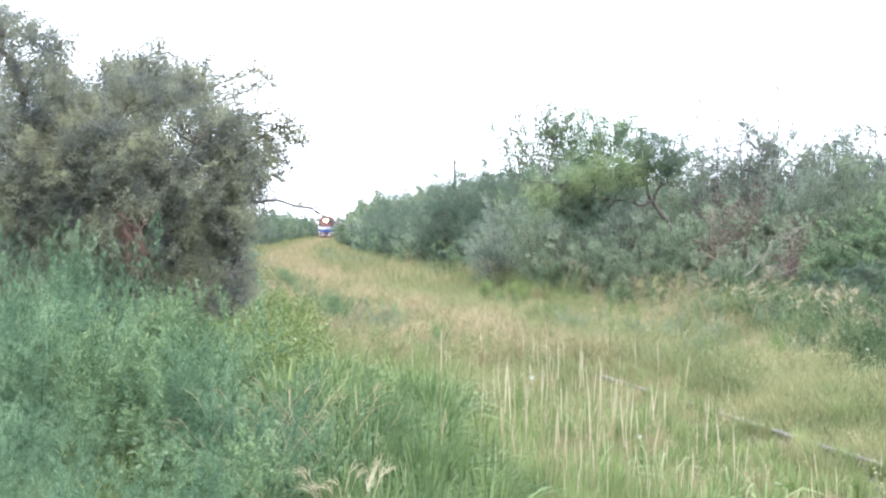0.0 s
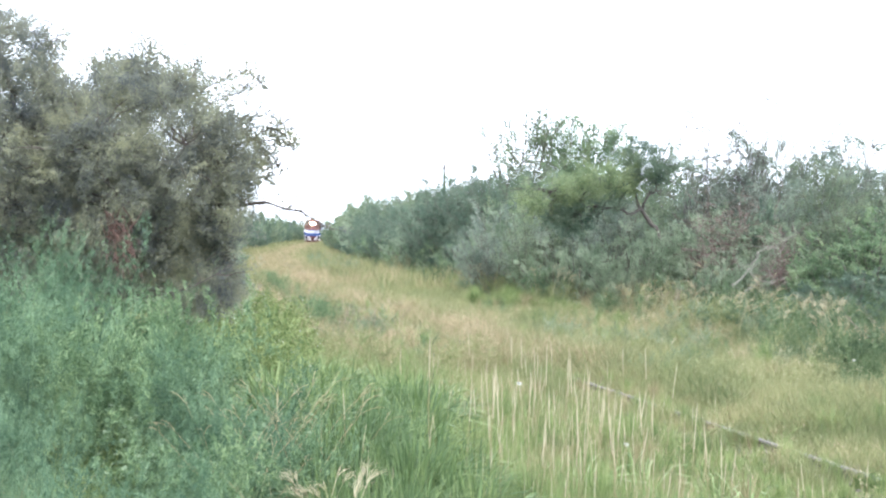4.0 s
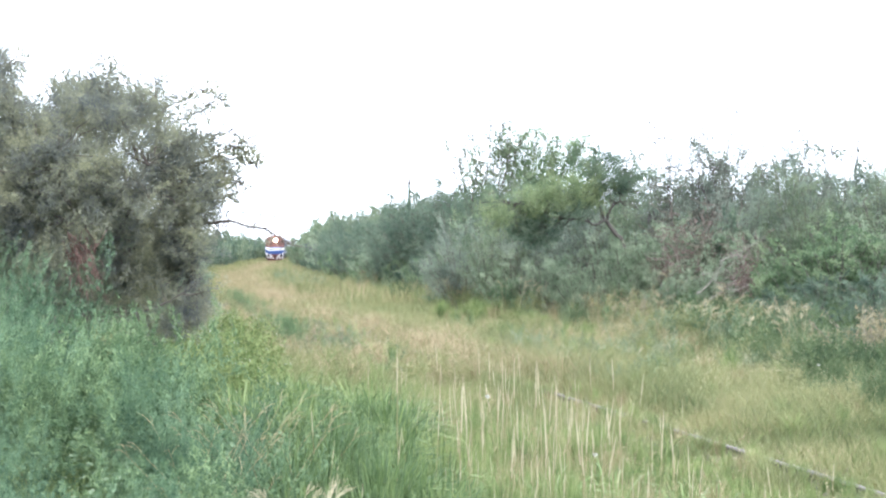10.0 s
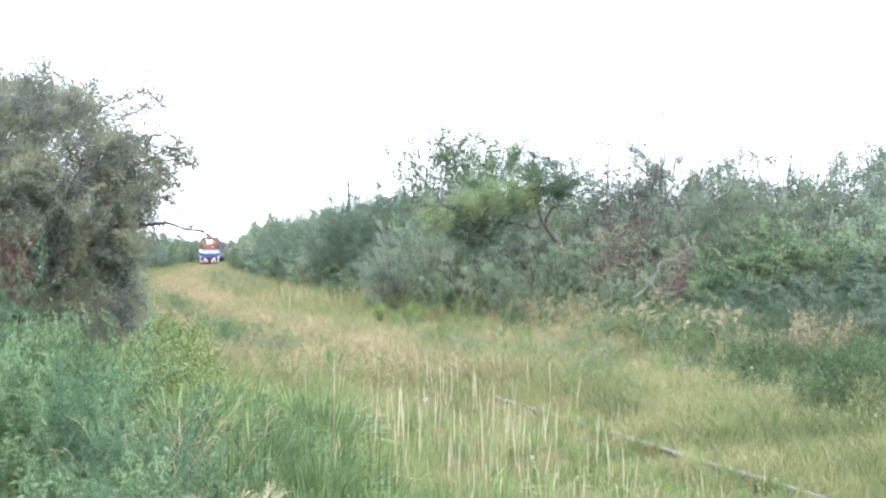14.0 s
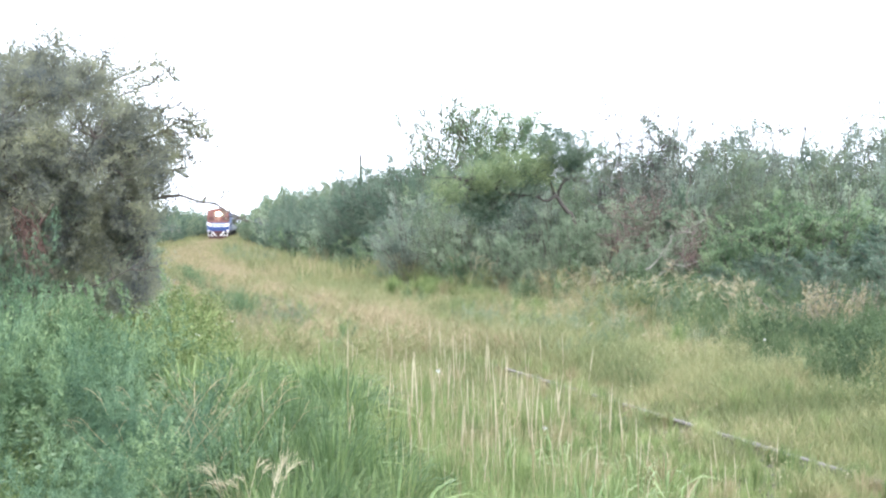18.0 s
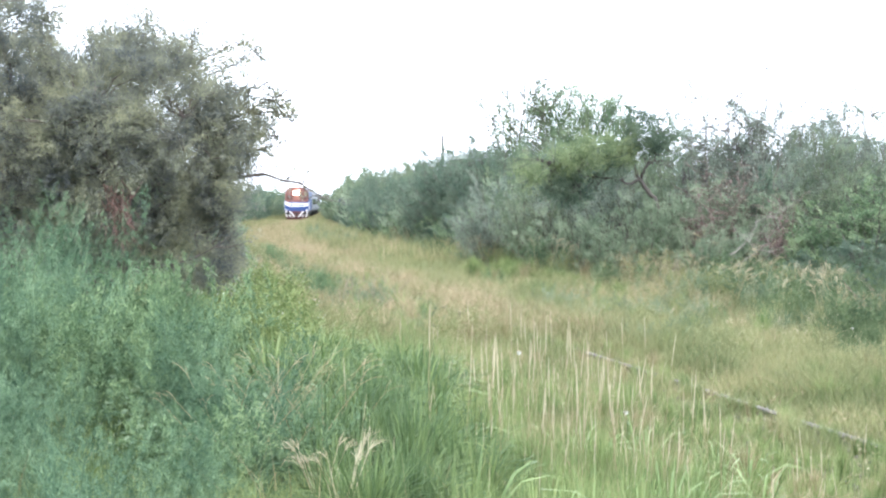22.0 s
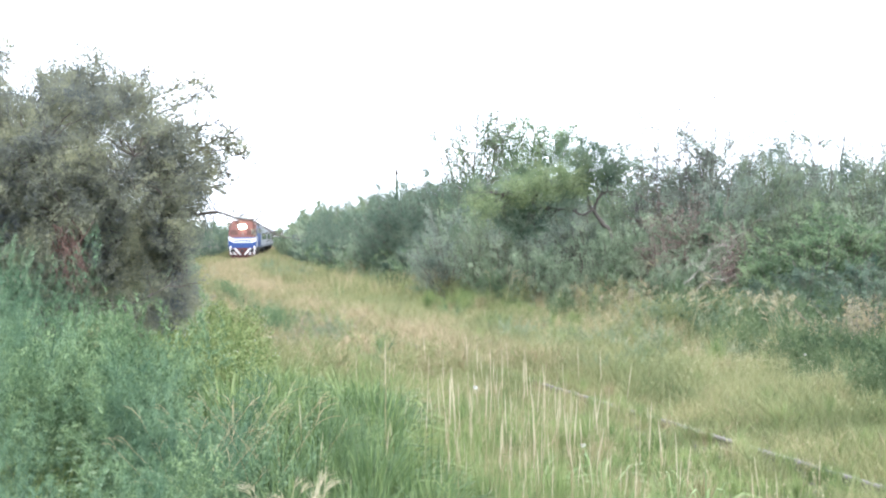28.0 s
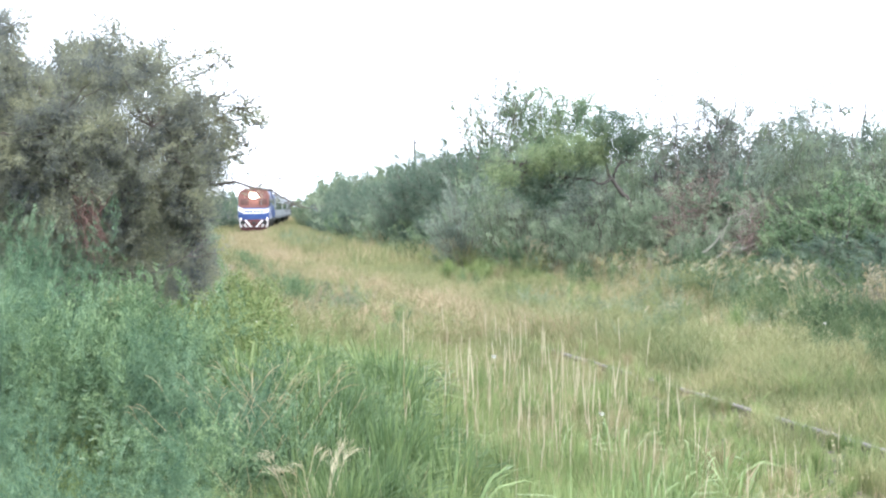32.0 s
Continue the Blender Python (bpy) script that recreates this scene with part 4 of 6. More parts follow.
    for nm, lab, ma, lobes, clumps, per in [
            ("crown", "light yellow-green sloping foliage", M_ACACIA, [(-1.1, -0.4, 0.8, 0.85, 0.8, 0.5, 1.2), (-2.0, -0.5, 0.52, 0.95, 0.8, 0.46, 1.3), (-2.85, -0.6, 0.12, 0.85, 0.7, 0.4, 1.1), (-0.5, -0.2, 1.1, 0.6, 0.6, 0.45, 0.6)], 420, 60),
            ("crown", "lower foliage with its shade put in as dark green", M_DEEP, [(-2.15, -0.45, -0.22, 0.72, 0.55, 0.48, 1.3), (-1.0, 0.0, 0.3, 0.6, 0.6, 0.35, 0.5)], 230, 60),
            ("crown", "dark green upper foliage", M_DEEP, [(0.1, 0.0, 1.2, 0.75, 0.7, 0.55, 1.4), (0.65, 0.0, 0.95, 0.5, 0.6, 0.4, 0.7), (-0.35, 0.0, 1.5, 0.5, 0.5, 0.35, 0.6), (0.35, 0.0, 1.75, 0.4, 0.4, 0.28, 0.35), (0.95, 0.0, 1.35, 0.35, 0.35, 0.16, 0.3), (-0.2, 0.0, 1.95, 0.25, 0.3, 0.16, 0.2), (0.75, 0.0, 1.75, 0.2, 0.25, 0.18, 0.2), (1.1, 0.0, 0.6, 0.3, 0.3, 0.2, 0.2)], 290, 52)]:
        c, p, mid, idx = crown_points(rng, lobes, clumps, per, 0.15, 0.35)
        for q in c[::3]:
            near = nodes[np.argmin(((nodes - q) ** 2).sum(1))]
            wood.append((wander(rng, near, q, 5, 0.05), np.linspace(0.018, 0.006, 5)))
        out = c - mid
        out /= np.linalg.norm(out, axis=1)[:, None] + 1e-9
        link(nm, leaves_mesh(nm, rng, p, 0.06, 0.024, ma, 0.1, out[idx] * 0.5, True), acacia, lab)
    tagged(link("branchwork", tubes_mesh("branchwork", wood, M_POLE, 3), acacia), kind="stuff")
    acacia.matrix_basis = pose(6.22, 34.4, 3.03)
    # bare twiggy bushes
    for k, (x, y, h) in enumerate([(8.4, 36.6, 6.3), (9.6, 36.8, 6.3), (10.4, 36.2, 5.6), (14.0, 37.6, 6.0), (16.6, 37.2, 6.0)]):
        rng = np.random.default_rng(90 + k)
        root = tagged(new("bare_bush"), "half-bare twiggy bush with purple-brown stems", "shrub", "scrub along the line")
        paths, tips = [], []
        for _ in range(16):
            e = np.array([rng.normal(0, 0.75), rng.normal(0, 0.5), h * rng.uniform(0.7, 1.0)])
            p = wander(rng, (rng.normal(0, 0.2), rng.normal(0, 0.2), 0), e, 8, 0.1)
            paths.append((p, np.linspace(0.022, 0.006, 8)))
            for _ in range(14):
                q = p[rng.integers(3, 8)]
                f = q + np.array([rng.normal(0, 0.4), rng.normal(0, 0.3), rng.uniform(-0.1, 0.5)])
                paths.append((wander(rng, q, f, 4, 0.05), np.linspace(0.010, 0.005, 4)))
                tips.append(f + rng.normal(0, 0.13, (10, 3)))
        tagged(link("branchwork", tubes_mesh("branchwork", paths, M_BROWN, 4), root), kind="stuff")
        link("foliage", leaves_mesh("foliage", rng, np.concatenate(tips), 0.075, 0.034, M_GREY), root, "sparse grey-green leaves")
        root.matrix_basis = pose(x, y, gz(x, y))
    # pale dead branches hanging out of the scrub
    for k, (a, b) in enumerate([((8.8, 30.4, 2.0), (7.72, 29.8, 1.05)), ((8.5, 30.0, 1.25), (7.95, 29.7, 0.75)), ((9.7, 30.6, 2.3), (8.8, 30.4, 2.0)), ((9.2, 30.2, 1.2), (8.5, 30.0, 1.25))]):
        rng = np.random.default_rng(100 + k)
        p = wander(rng, a, b, 7, 0.09)
        ob = link("dead_branch", tubes_mesh("dead_branch", [(p, np.linspace(0.008, 0.016, 7))] + [(wander(rng, p[j], p[j] + rng.normal(0, 0.33, 3), 5, 0.05), np.linspace(0.009, 0.003, 5)) for j in (1, 2, 3, 3, 4, 5)], M_DEAD, 6))
        tagged(ob, "bleached dead branch hanging out of the scrub", "branch", "dead branches")
    # a tangle of dead twigs round the branches
    for k, (x, y, z, r) in enumerate([(9.2, 30.6, 1.5, 0.6), (9.5, 31.6, 2.0, 0.5), (7.9, 32.4, 2.3, 0.65), (8.8, 32.8, 2.5, 0.65)]):
        rng = np.random.default_rng(300 + k)
        paths = []
        for _ in range(64 if k < 2 else 120):
            p = np.array([rng.normal(0, r * 0.5), rng.normal(0, r * 0.4), abs(rng.normal(z * 0.7, z * 0.3))])
            d = np.array([rng.normal(0, 0.5), rng.normal(0, 0.3), rng.normal(0.05, 0.35)])
            paths.append((wander(rng, p - d * 0.6, p + d * 0.6, 6, 0.06), np.linspace(0.010, 0.004, 6)))
        for _ in range(9):
            paths.append((wander(rng, (rng.normal(0, 0.2), rng.normal(0, 0.2), 0), (rng.normal(0, r * 0.6), rng.normal(0, r * 0.5), z * rng.uniform(0.8, 1.35)), 7, 0.08), np.linspace(0.014, 0.006, 7)))
        heap = tagged(new("dead_brush"), "tangle of dead reddish-brown twigs in the scrub", "brushwood", "dead branches")
        tagged(link("branchwork", tubes_mesh("branchwork", paths, M_TANGLE, 3), heap), kind="stuff")
        heap.matrix_basis = pose(x, y, gz(x, y) - 0.02)
    pole = tagged(new("telegraph_pole"), "dark wooden pole standing behind the scrub", "pole")
    part("shaft", cyl_bm(0.1, 6.4, pose(0, 0, 3.2), 10, None, 0.07), M_POLE, pole)
    part("bracket", box_bm(-0.14, 0.14, -0.04, 0.04, 6.05, 6.13, 0.01), M_POLE, pole)
    pole.matrix_basis = pose(0.75, 74, gz(0.75, 74))


make_right_trees()


# ---- grass ----
def blades_mesh(name, rng, x, y, h, w, lean, material, bend=True):
    """Curved tapering blades rooted on the ground."""
    n = len(x)
    z = ground_z(x, y) - 0.01
    a = rng.uniform(0, 2 * np.pi, n)
    d = np.stack([np.cos(a), np.sin(a)], 1)
    k = rng.uniform(0.2, 1.0, n) * lean * h
    t = rng.uniform(0, 2 * np.pi, n)
    s = np.stack([np.cos(t), np.sin(t), np.zeros(n)], 1) * (w / 2)[:, None]
    p0 = np.stack([x, y, z], 1)
    p2 = p0 + np.stack([d[:, 0] * k, d[:, 1] * k, h], 1)
    if not bend:
        v = np.stack([p0 - s, p0 + s, p2], 1).reshape(-1, 3)
        return raw_mesh(name, v, np.arange(3 * n).reshape(-1, 3), material)
    p1 = p0 + np.stack([d[:, 0] * k * 0.3, d[:, 1] * k * 0.3, h * 0.62], 1)
    v = np.stack([p0 - s, p0 + s, p1 + s * 0.8, p1 - s * 0.8, p2], 1).reshape(-1, 3)
    f = np.array([(0, 1, 2), (0, 2, 3), (3, 2, 4)])
    return raw_mesh(name, v, (np.arange(n)[:, None, None] * 5 + f[None]).reshape(-1, 3), material)


def scatter(rng, n, y0, y1, left, right, dens):
    """Places in the strip between left(y) and right(y), kept with chance dens(x, y)."""
    y = rng.uniform(y0, y1, n)
    x = rng.uniform(0, 1, n)
    x = left(y) + x * (right(y) - left(y))
    keep = rng.random(n) < dens(x, y)
    return x[keep], y[keep]


def view_l(y):
    return -0.42 * y - 1


def view_r(y):
    return 0.56 * y + 1


def off(x, y):
    return x - xc(y)


def grass_h(x, y):
    """Height of the grass by its distance from the line."""
    u = off(x, y)
    return np.interp(u, [-9, -5, -3.2, -2.2, -1.2, -0.8, 0, 1.3, 2.5, 5, 8, 12], [0.62, 0.6, 0.5, 0.32, 0.16, 0.2, 0.4, 0.45, 0.5, 0.5, 0.75, 0.9]) * (1 + 0.25 * wave(x, y, 1.1)) * (1 + 0.7 * ease((y - 15) / 5) * (np.abs(u + 0.9) < 1.6))


def shade_verge(x, y):
    """1 on the strip of rank dark growth before the scrub, 0 elsewhere."""
    return ease((x - 5.9 - 0.5 * wave(x, y, 0.8)) / 1.0) * ease((y - 10) / 3) * (1 - ease((y - 29) / 4))


def make_grass():
    def add(name, label, seed, n, y0, y1, dens, hk, wid, lean, material, bend=True):
        rng = np.random.default_rng(seed)
        x, y = scatter(rng, n, y0, y1, view_l, view_r, dens)
        if material is M_MID or material is M_STRAW:
            k = rng.random(len(x)) > 0.88 * shade_verge(x, y)
            x, y = x[k], y[k]
        h = grass_h(x, y) * rng.uniform(0.5, 1.15, len(x)) * hk
        tagged(link(name, blades_mesh(name, rng, x, y, h, wid * rng.uniform(0.6, 1.4, len(x)), lean, material, bend)), label, "grass", kind="stuff")

    def green_near(x, y):
        u = off(x, y)
        return np.interp(y, [2.2, 3.2, 4.6], [0.05, 0.4, 1]) * np.clip(0.5 + 0.35 * wave(x, y, 0.9) + 0.75 * wave(x, y, 3.2), 0.02, 1) * np.interp(u, [-4.5, -2.5, -1.6, -1, -0.6, 0, 2, 3], [1, 0.8, 0.5, 0.15, 0.4, 0.75, 0.9, 0.9]) * np.where((x / y > -0.055) & (x / y < 0.025) & (y < 7.2), 0.25, 1)

    def straw_near(x, y):
        u = off(x, y)
        return np.clip(0.5 + 0.6 * wave(x + 7, y, 0.8), 0.05, 1) * np.interp(u, [-7, -5, -3, -1, 1, 3, 6], [0.05, 0.15, 0.26, 0.5, 0.55, 0.35, 0.2])

    add("near_grass", "fresh green grass blades on the bank", 110, 230000, 2.2, 14, green_near, 0.66, 0.004, 0.5, M_GRASS)
    add("near_straw", "dry straw-coloured grass mixed in the green", 111, 40000, 4.5, 16, straw_near, 0.9, 0.004, 0.6, M_STRAW)
    add("meadow_grass", "rough meadow grass along the track", 112, 420000, 13, 48, lambda x, y: np.clip(0.6 + 0.5 * wave(x, y, 0.9), 0.1, 1) * np.interp(off(x, y), [-5, -3.4, -2.2, 1, 3], [0.9, 0.4, 0.1, 0.35, 1]) + 0.4 * (off(x, y) < -1.5) * np.interp(y, [13, 18, 22], [1, 0.8, 0]), 0.8, 0.009, 1.2, M_MID, False)
    add("meadow_straw", "dry tan grass along the track", 113, 240000, 14, 60, lambda x, y: np.clip(0.55 + 0.5 * wave(x, y, 0.35), 0.05, 1) * np.interp(off(x, y), [-5, -3, 1.5, 4, 8], [0.25, 1, 0.9, 0.3, 0.25]) * np.interp(y, [14, 18, 23], [0.3, 0.5, 1]), 0.75, 0.008, 1.3, M_STRAW, False)
    add("bank_green", "green grass between the dry stalks", 122, 150000, 9, 22, lambda x, y: (off(x, y) > -7) * (off(x, y) < -1.5) * np.clip(0.55 + 0.6 * wave(x, y, 1.7), 0.05, 1) * np.interp(y, [9, 13, 19, 22], [0.5, 1, 0.8, 0]), 0.75, 0.006, 0.6, M_GRASS)
    add("dark_bank_grass", "dark green grass on the bank", 115, 40000, 6.5, 13, lambda x, y: (x / y > -0.16) * (x / y < 0.02 + 0.02 * wave(x, y, 2)) * np.clip(0.6 + 0.6 * wave(x, y, 3.0), 0.05, 1), 0.85, 0.006, 0.7, M_DARKGRASS)
    add("track_grass", "rough grass grown over the far rail", 116, 760000, 8, 46, lambda x, y: (off(x, y) > -0.75) * (off(x, y) < 2.4) * np.interp(y, [8, 17, 23, 46], [0.9, 0.9, 0.12, 0.2]) * np.clip(0.7 + 0.5 * wave(x, y, 2.0), 0.1, 1), 0.9, 0.007, 1.0, M_MID)
    add("verge_grass", "short dry grass that half hides the near rail", 117, 900000, 6, 46, lambda x, y: (off(x, y) > -1.9) * (off(x, y) < -0.95) * np.clip(0.2 + 0.95 * wave(x, y, 2.3) + 0.9 * ease((y - 16) / 4), 0.04, 1) * np.interp(y, [6, 17, 22], [1, 0.8, 0.15]), 1.5, 0.006, 0.9, M_MID)
    add("dry_litter", "flattened dry grass beside the near rail", 118, 500000, 6, 56, lambda x, y: (off(x, y) > -3.8) * (off(x, y) < 0.4) * np.clip(0.5 + 0.9 * wave(x + 3, y, 0.55), 0.06, 1) * np.interp(y, [6, 12, 17, 22, 40, 46], [0.12, 0.14, 0.18, 1, 1, 0.6]), 0.7, 0.009, 2.0, M_LITTER)
    add("verge_growth", "rank dark green grass before the scrub", 121, 330000, 10, 34, lambda x, y: shade_verge(x, y) * np.clip(0.65 + 0.4 * wave(x, y, 1.4), 0.1, 1), 1.15, 0.010, 0.8, M_VERGE)
    rng = np.random.default_rng(119)
    x, y = rng.uniform(-45, 45, 90000), rng.uniform(-25, 70, 90000)
    k = ((x < view_l(y) + 0.5) | (x > view_r(y) - 0.5) | (y < 3)) & (np.hypot(x, y) > 1.2)
    x, y = x[k], y[k]
    tagged(link("outer_grass", blades_mesh("outer_grass", rng, x, y, np.minimum(grass_h(x, y), 0.5) * rng.uniform(0.4, 0.9, len(x)), rng.uniform(0.01, 0.03, len(x)), 0.8, M_MID, False)), "rough meadow grass all round", "grass", kind="stuff")
    rng = np.random.default_rng(120)
    r, a = 0.7 + 14 * np.sqrt(rng.random(300000)), rng.uniform(0, 2 * np.pi, 300000)
    x, y = r * np.cos(a), r * np.sin(a)
    k = ((x < view_l(y) + 0.3) | (x > view_r(y) - 0.3) | (y < 2.2 + 1.7 * rng.random(len(y)))) & (off(x, y) < -1.9) & (rng.random(len(x)) < 0.55 + 0.4 * wave(x, y, 1.3))
    x, y = x[k], y[k]
    h = np.minimum(grass_h(x, y), 0.55) * rng.uniform(0.4, 0.9, len(x)) * np.interp(np.hypot(x, y), [0.7, 2.5], [0.35, 1])
    tagged(link("bank_grass", blades_mesh("bank_grass", rng, x, y, h, rng.uniform(0.008, 0.02, len(x)), 0.8, M_GRASS)), "green grass on the bank", "grass", kind="stuff")
    rng = np.random.default_rng(114)
    y = 45 * (300 / 45) ** rng.random(90000)
    x = xc(y) + rng.uniform(-5, 12, len(y))
    h = rng.uniform(0.2, 0.5, len(y)) * np.interp(off(x, y), [-4, -2, -1, 1, 2, 6, 10], [1.9, 1.4, 0.8, 0.8, 1.8, 1.9, 1.9])
    dry = rng.random(len(y)) < np.interp(off(x, y), [-5, -2.4, -1.6, -0.8, 1.2, 2.2, 6], [0.06, 0.1, 0.4, 0.95, 0.95, 0.3, 0.1]) + 0.25 * wave(x, y * 0.3, 0.8)
    for name, label, material, k in (("far_grass", "far meadow grass beside the track", M_MID, ~dry), ("far_straw", "far dry grass along the track", M_STRAW, dry)):
        tagged(link(name, blades_mesh(name, rng, x[k], y[k], h[k], 0.0006 * y[k], 0.7, material, False)), label, "grass", kind="stuff")


make_grass()


def make_stalks():
    """Tall straw seed stalks, each with its head."""
    kinds = []
    for k in range(5):
        rng = np.random.default_rng(130 + k)
        st = tagged(new("seed_stalk"), "tall dry straw grass stalk with a narrow seed head", "grass stalk", "dry stalks in the grass")
        p = wander(rng, (0, 0, 0), (rng.normal(0, 0.03), rng.normal(0, 0.03), 0.82), 7, 0.004)
        link("stem", tubes_mesh("stem", [(p, np.linspace(0.0030, 0.0018, 7))], M_STRAW, 4), st)
        d = p[-1] - p[-3]
        link("seed_head", tubes_mesh("seed_head", [(p[-1] + np.linspace(-0.5, 0.7, 6)[:, None] * d * 0.8, [0.0018, 0.0027, 0.0032, 0.0032, 0.0023, 0.001])], M_HEAD, 5), st)
        kinds.append(st)
    rng = np.random.default_rng(140)
    n = 0
    while n < 215:
        y = rng.uniform(6.2, 12.8)
        x = rng.normal(0.122, 0.066) * y
        u = off(x, y)
        if u > -2.2 or u < -7.2 or rng.random() > np.interp(u, [-7.2, -5.2, -3.8, -2.2], [0.15, 0.9, 1.0, 0.3]):
            continue
        s = rng.uniform(0.45, 0.85) if rng.random() < 0.72 else rng.uniform(0.9, 1.2)
        m = pose(x, y, gz(x, y) - 0.01, rng.normal(0, 4), rng.normal(0, 4), rng.uniform(0, 360)) @ Matrix.Diagonal((s, s, s, 1))
        if n < 5:
            kinds[n].matrix_basis = m
        else:
            copy_thing(kinds[n % 5], pose(0, 0, 0)).matrix_basis = m
        n += 1
    for n in range(52):
        y = rng.uniform(5.4, 8.2)
        x = rng.uniform(0.16, 0.38) * y if n % 4 else rng.uniform(-0.12, 0.1) * y
        if y < 6 and n % 2:
            continue
        s = rng.uniform(0.4, 0.85)
        copy_thing(kinds[n % 5], pose(0, 0, 0)).matrix_basis = pose(x, y, gz(x, y) - 0.01, rng.normal(0, 5), rng.normal(0, 5), rng.uniform(0, 360)) @ Matrix.Diagonal((s, s, s, 1))
    # a stand of pale dry stalks at the foot of the scrub
    for n in range(16):
        x, y = rng.normal(4.2, 0.3), rng.normal(36.4, 0.4)
        s = rng.uniform(0.9, 1.3)
        copy_thing(kinds[n % 5], pose(0, 0, 0)).matrix_basis = pose(x, y, gz(x, y) - 0.01, rng.normal(0, 4), rng.normal(0, 4), rng.uniform(0, 360)) @ Matrix.Diagonal((s * 3, s * 3, s, 1))


make_stalks()


def make_panicles():
    """Loose seed heads that float over the meadow on thin culms."""
    def add(name, label, seed, n, y0, y1, dens, top, spread, material, size):
        rng = np.random.default_rng(seed)
        x, y = scatter(rng, n, y0, y1, view_l, view_r, dens)
        h = top * rng.uniform(0.6, 1.2, len(x))
        m = 7
        c = np.repeat(np.stack([x, y, ground_z(x, y) + h], 1), m, 0) + rng.normal(0, 1, (len(x) * m, 3)) * (spread, spread, spread * 1.6)
        seeds = leaves_mesh(name, rng, c, size, size * 0.42, material, 0.4, None, True)
        tagged(link(name, seeds), label, "grass", kind="stuff")

    add("seed_haze", "pale loose seed heads over the meadow grass", 145, 30000, 9, 32, lambda x, y: np.interp(off(x, y), [-0.5, 0.6, 3, 7, 9], [0, 0.5, 1, 1, 0.3]) * (1 - 0.93 * shade_verge(x, y)) * np.clip(0.5 + 0.7 * wave(x, y, 0.7), 0.05, 1), 0.48, 0.05, M_MIDHEAD, 0.022)
    add("bank_seeds", "dry loose seed heads over the bank grass", 146, 16000, 8, 26, lambda x, y: np.interp(off(x, y), [-7, -5, -2, -1], [0.3, 0.8, 0.7, 0]) * np.interp(y, [8, 16, 21], [0.35, 0.45, 1]) * np.clip(0.4 + 0.7 * wave(x + 5, y, 0.8), 0.03, 1), 0.42, 0.05, M_HEADSOFT, 0.02)


make_panicles()


def tuft_kind(name, label, seed, n, h, spread, width, droop, material, heads=0, head_mat=None, thick=1.0):
    """An arching tuft of long leaves, some with seed heads."""
    rng = np.random.default_rng(seed)
    root = tagged(new(name), label, "grass tuft", "tufts in the grass")
    a, k = rng.uniform(0, 2 * np.pi, n), rng.uniform(0.15, 1.0, n)
    hh = h * rng.uniform(0.55, 1.1, n)
    d = np.stack([np.cos(a), np.sin(a), np.zeros(n)], 1)
    side = np.stack([-np.sin(a), np.cos(a), np.zeros(n)], 1) + rng.normal(0, 0.4, (n, 3))
    side /= np.linalg.norm(side, axis=1)[:, None]
    base = d * (rng.uniform(0, 0.1, n) * (spread + 0.3))[:, None]
    rows = []
    for t, wk in ((0, 0.7), (0.35, 1.0), (0.65, 0.85), (0.87, 0.5)):
        c = base + d * (spread * k * hh * t ** 1.6)[:, None] + np.array([0, 0, 1.0]) * (hh * (t - droop * k * t ** 3))[:, None]
        w = width * wk / 2 * rng.uniform(0.8, 1.2, n)[:, None]
        rows += [c - side * w, c + side * w]
    rows.append(base + d * (spread * k * hh)[:, None] + np.array([0, 0, 1.0]) * (hh * (1 - droop * k))[:, None])
    v = np.stack(rows, 1).reshape(-1, 3)
    f = np.array([(0, 1, 3), (0, 3, 2), (2, 3, 5), (2, 5, 4), (4, 5, 7), (4, 7, 6), (6, 7, 8)])
    link("foliage", raw_mesh("foliage", v, (np.arange(n)[:, None, None] * 9 + f[None]).reshape(-1, 3), material), root)
    for _ in range(heads):
        b = rng.uniform(0, 6.28)
        r = spread * h * rng.uniform(0.3, 0.8)
        top = np.array([r * math.cos(b), r * math.sin(b), h * rng.uniform(0.95, 1.25)])
        p = np.array([top * (t, t, 1) * np.array([t ** 0.8, t ** 0.8, t]) for t in np.linspace(0, 1, 6)])
        out = np.array([math.cos(b), math.sin(b), 0])
        link("seed_stem", tubes_mesh("seed_stem", [(p, np.linspace(0.003, 0.0016, 6))], head_mat, 4), root)
        fingers = []
        for _ in range(14 if "plume" in label else 2):
            o = out * 0.7 + rng.normal(0, 0.4, 3) * (1, 1, 0.3)
            q = np.array([top + o * 0.2 * h * t + np.array([0, 0, 0.24 * h * (t - 0.55 * t * t)]) for t in np.linspace(0, 1, 6)])
            fingers.append((q, thick * np.array([0.001, 0.0017, 0.002, 0.0018, 0.0013, 0.0007])))
        link("seed_head", tubes_mesh("seed_head", fingers, head_mat, 4), root)
    return root


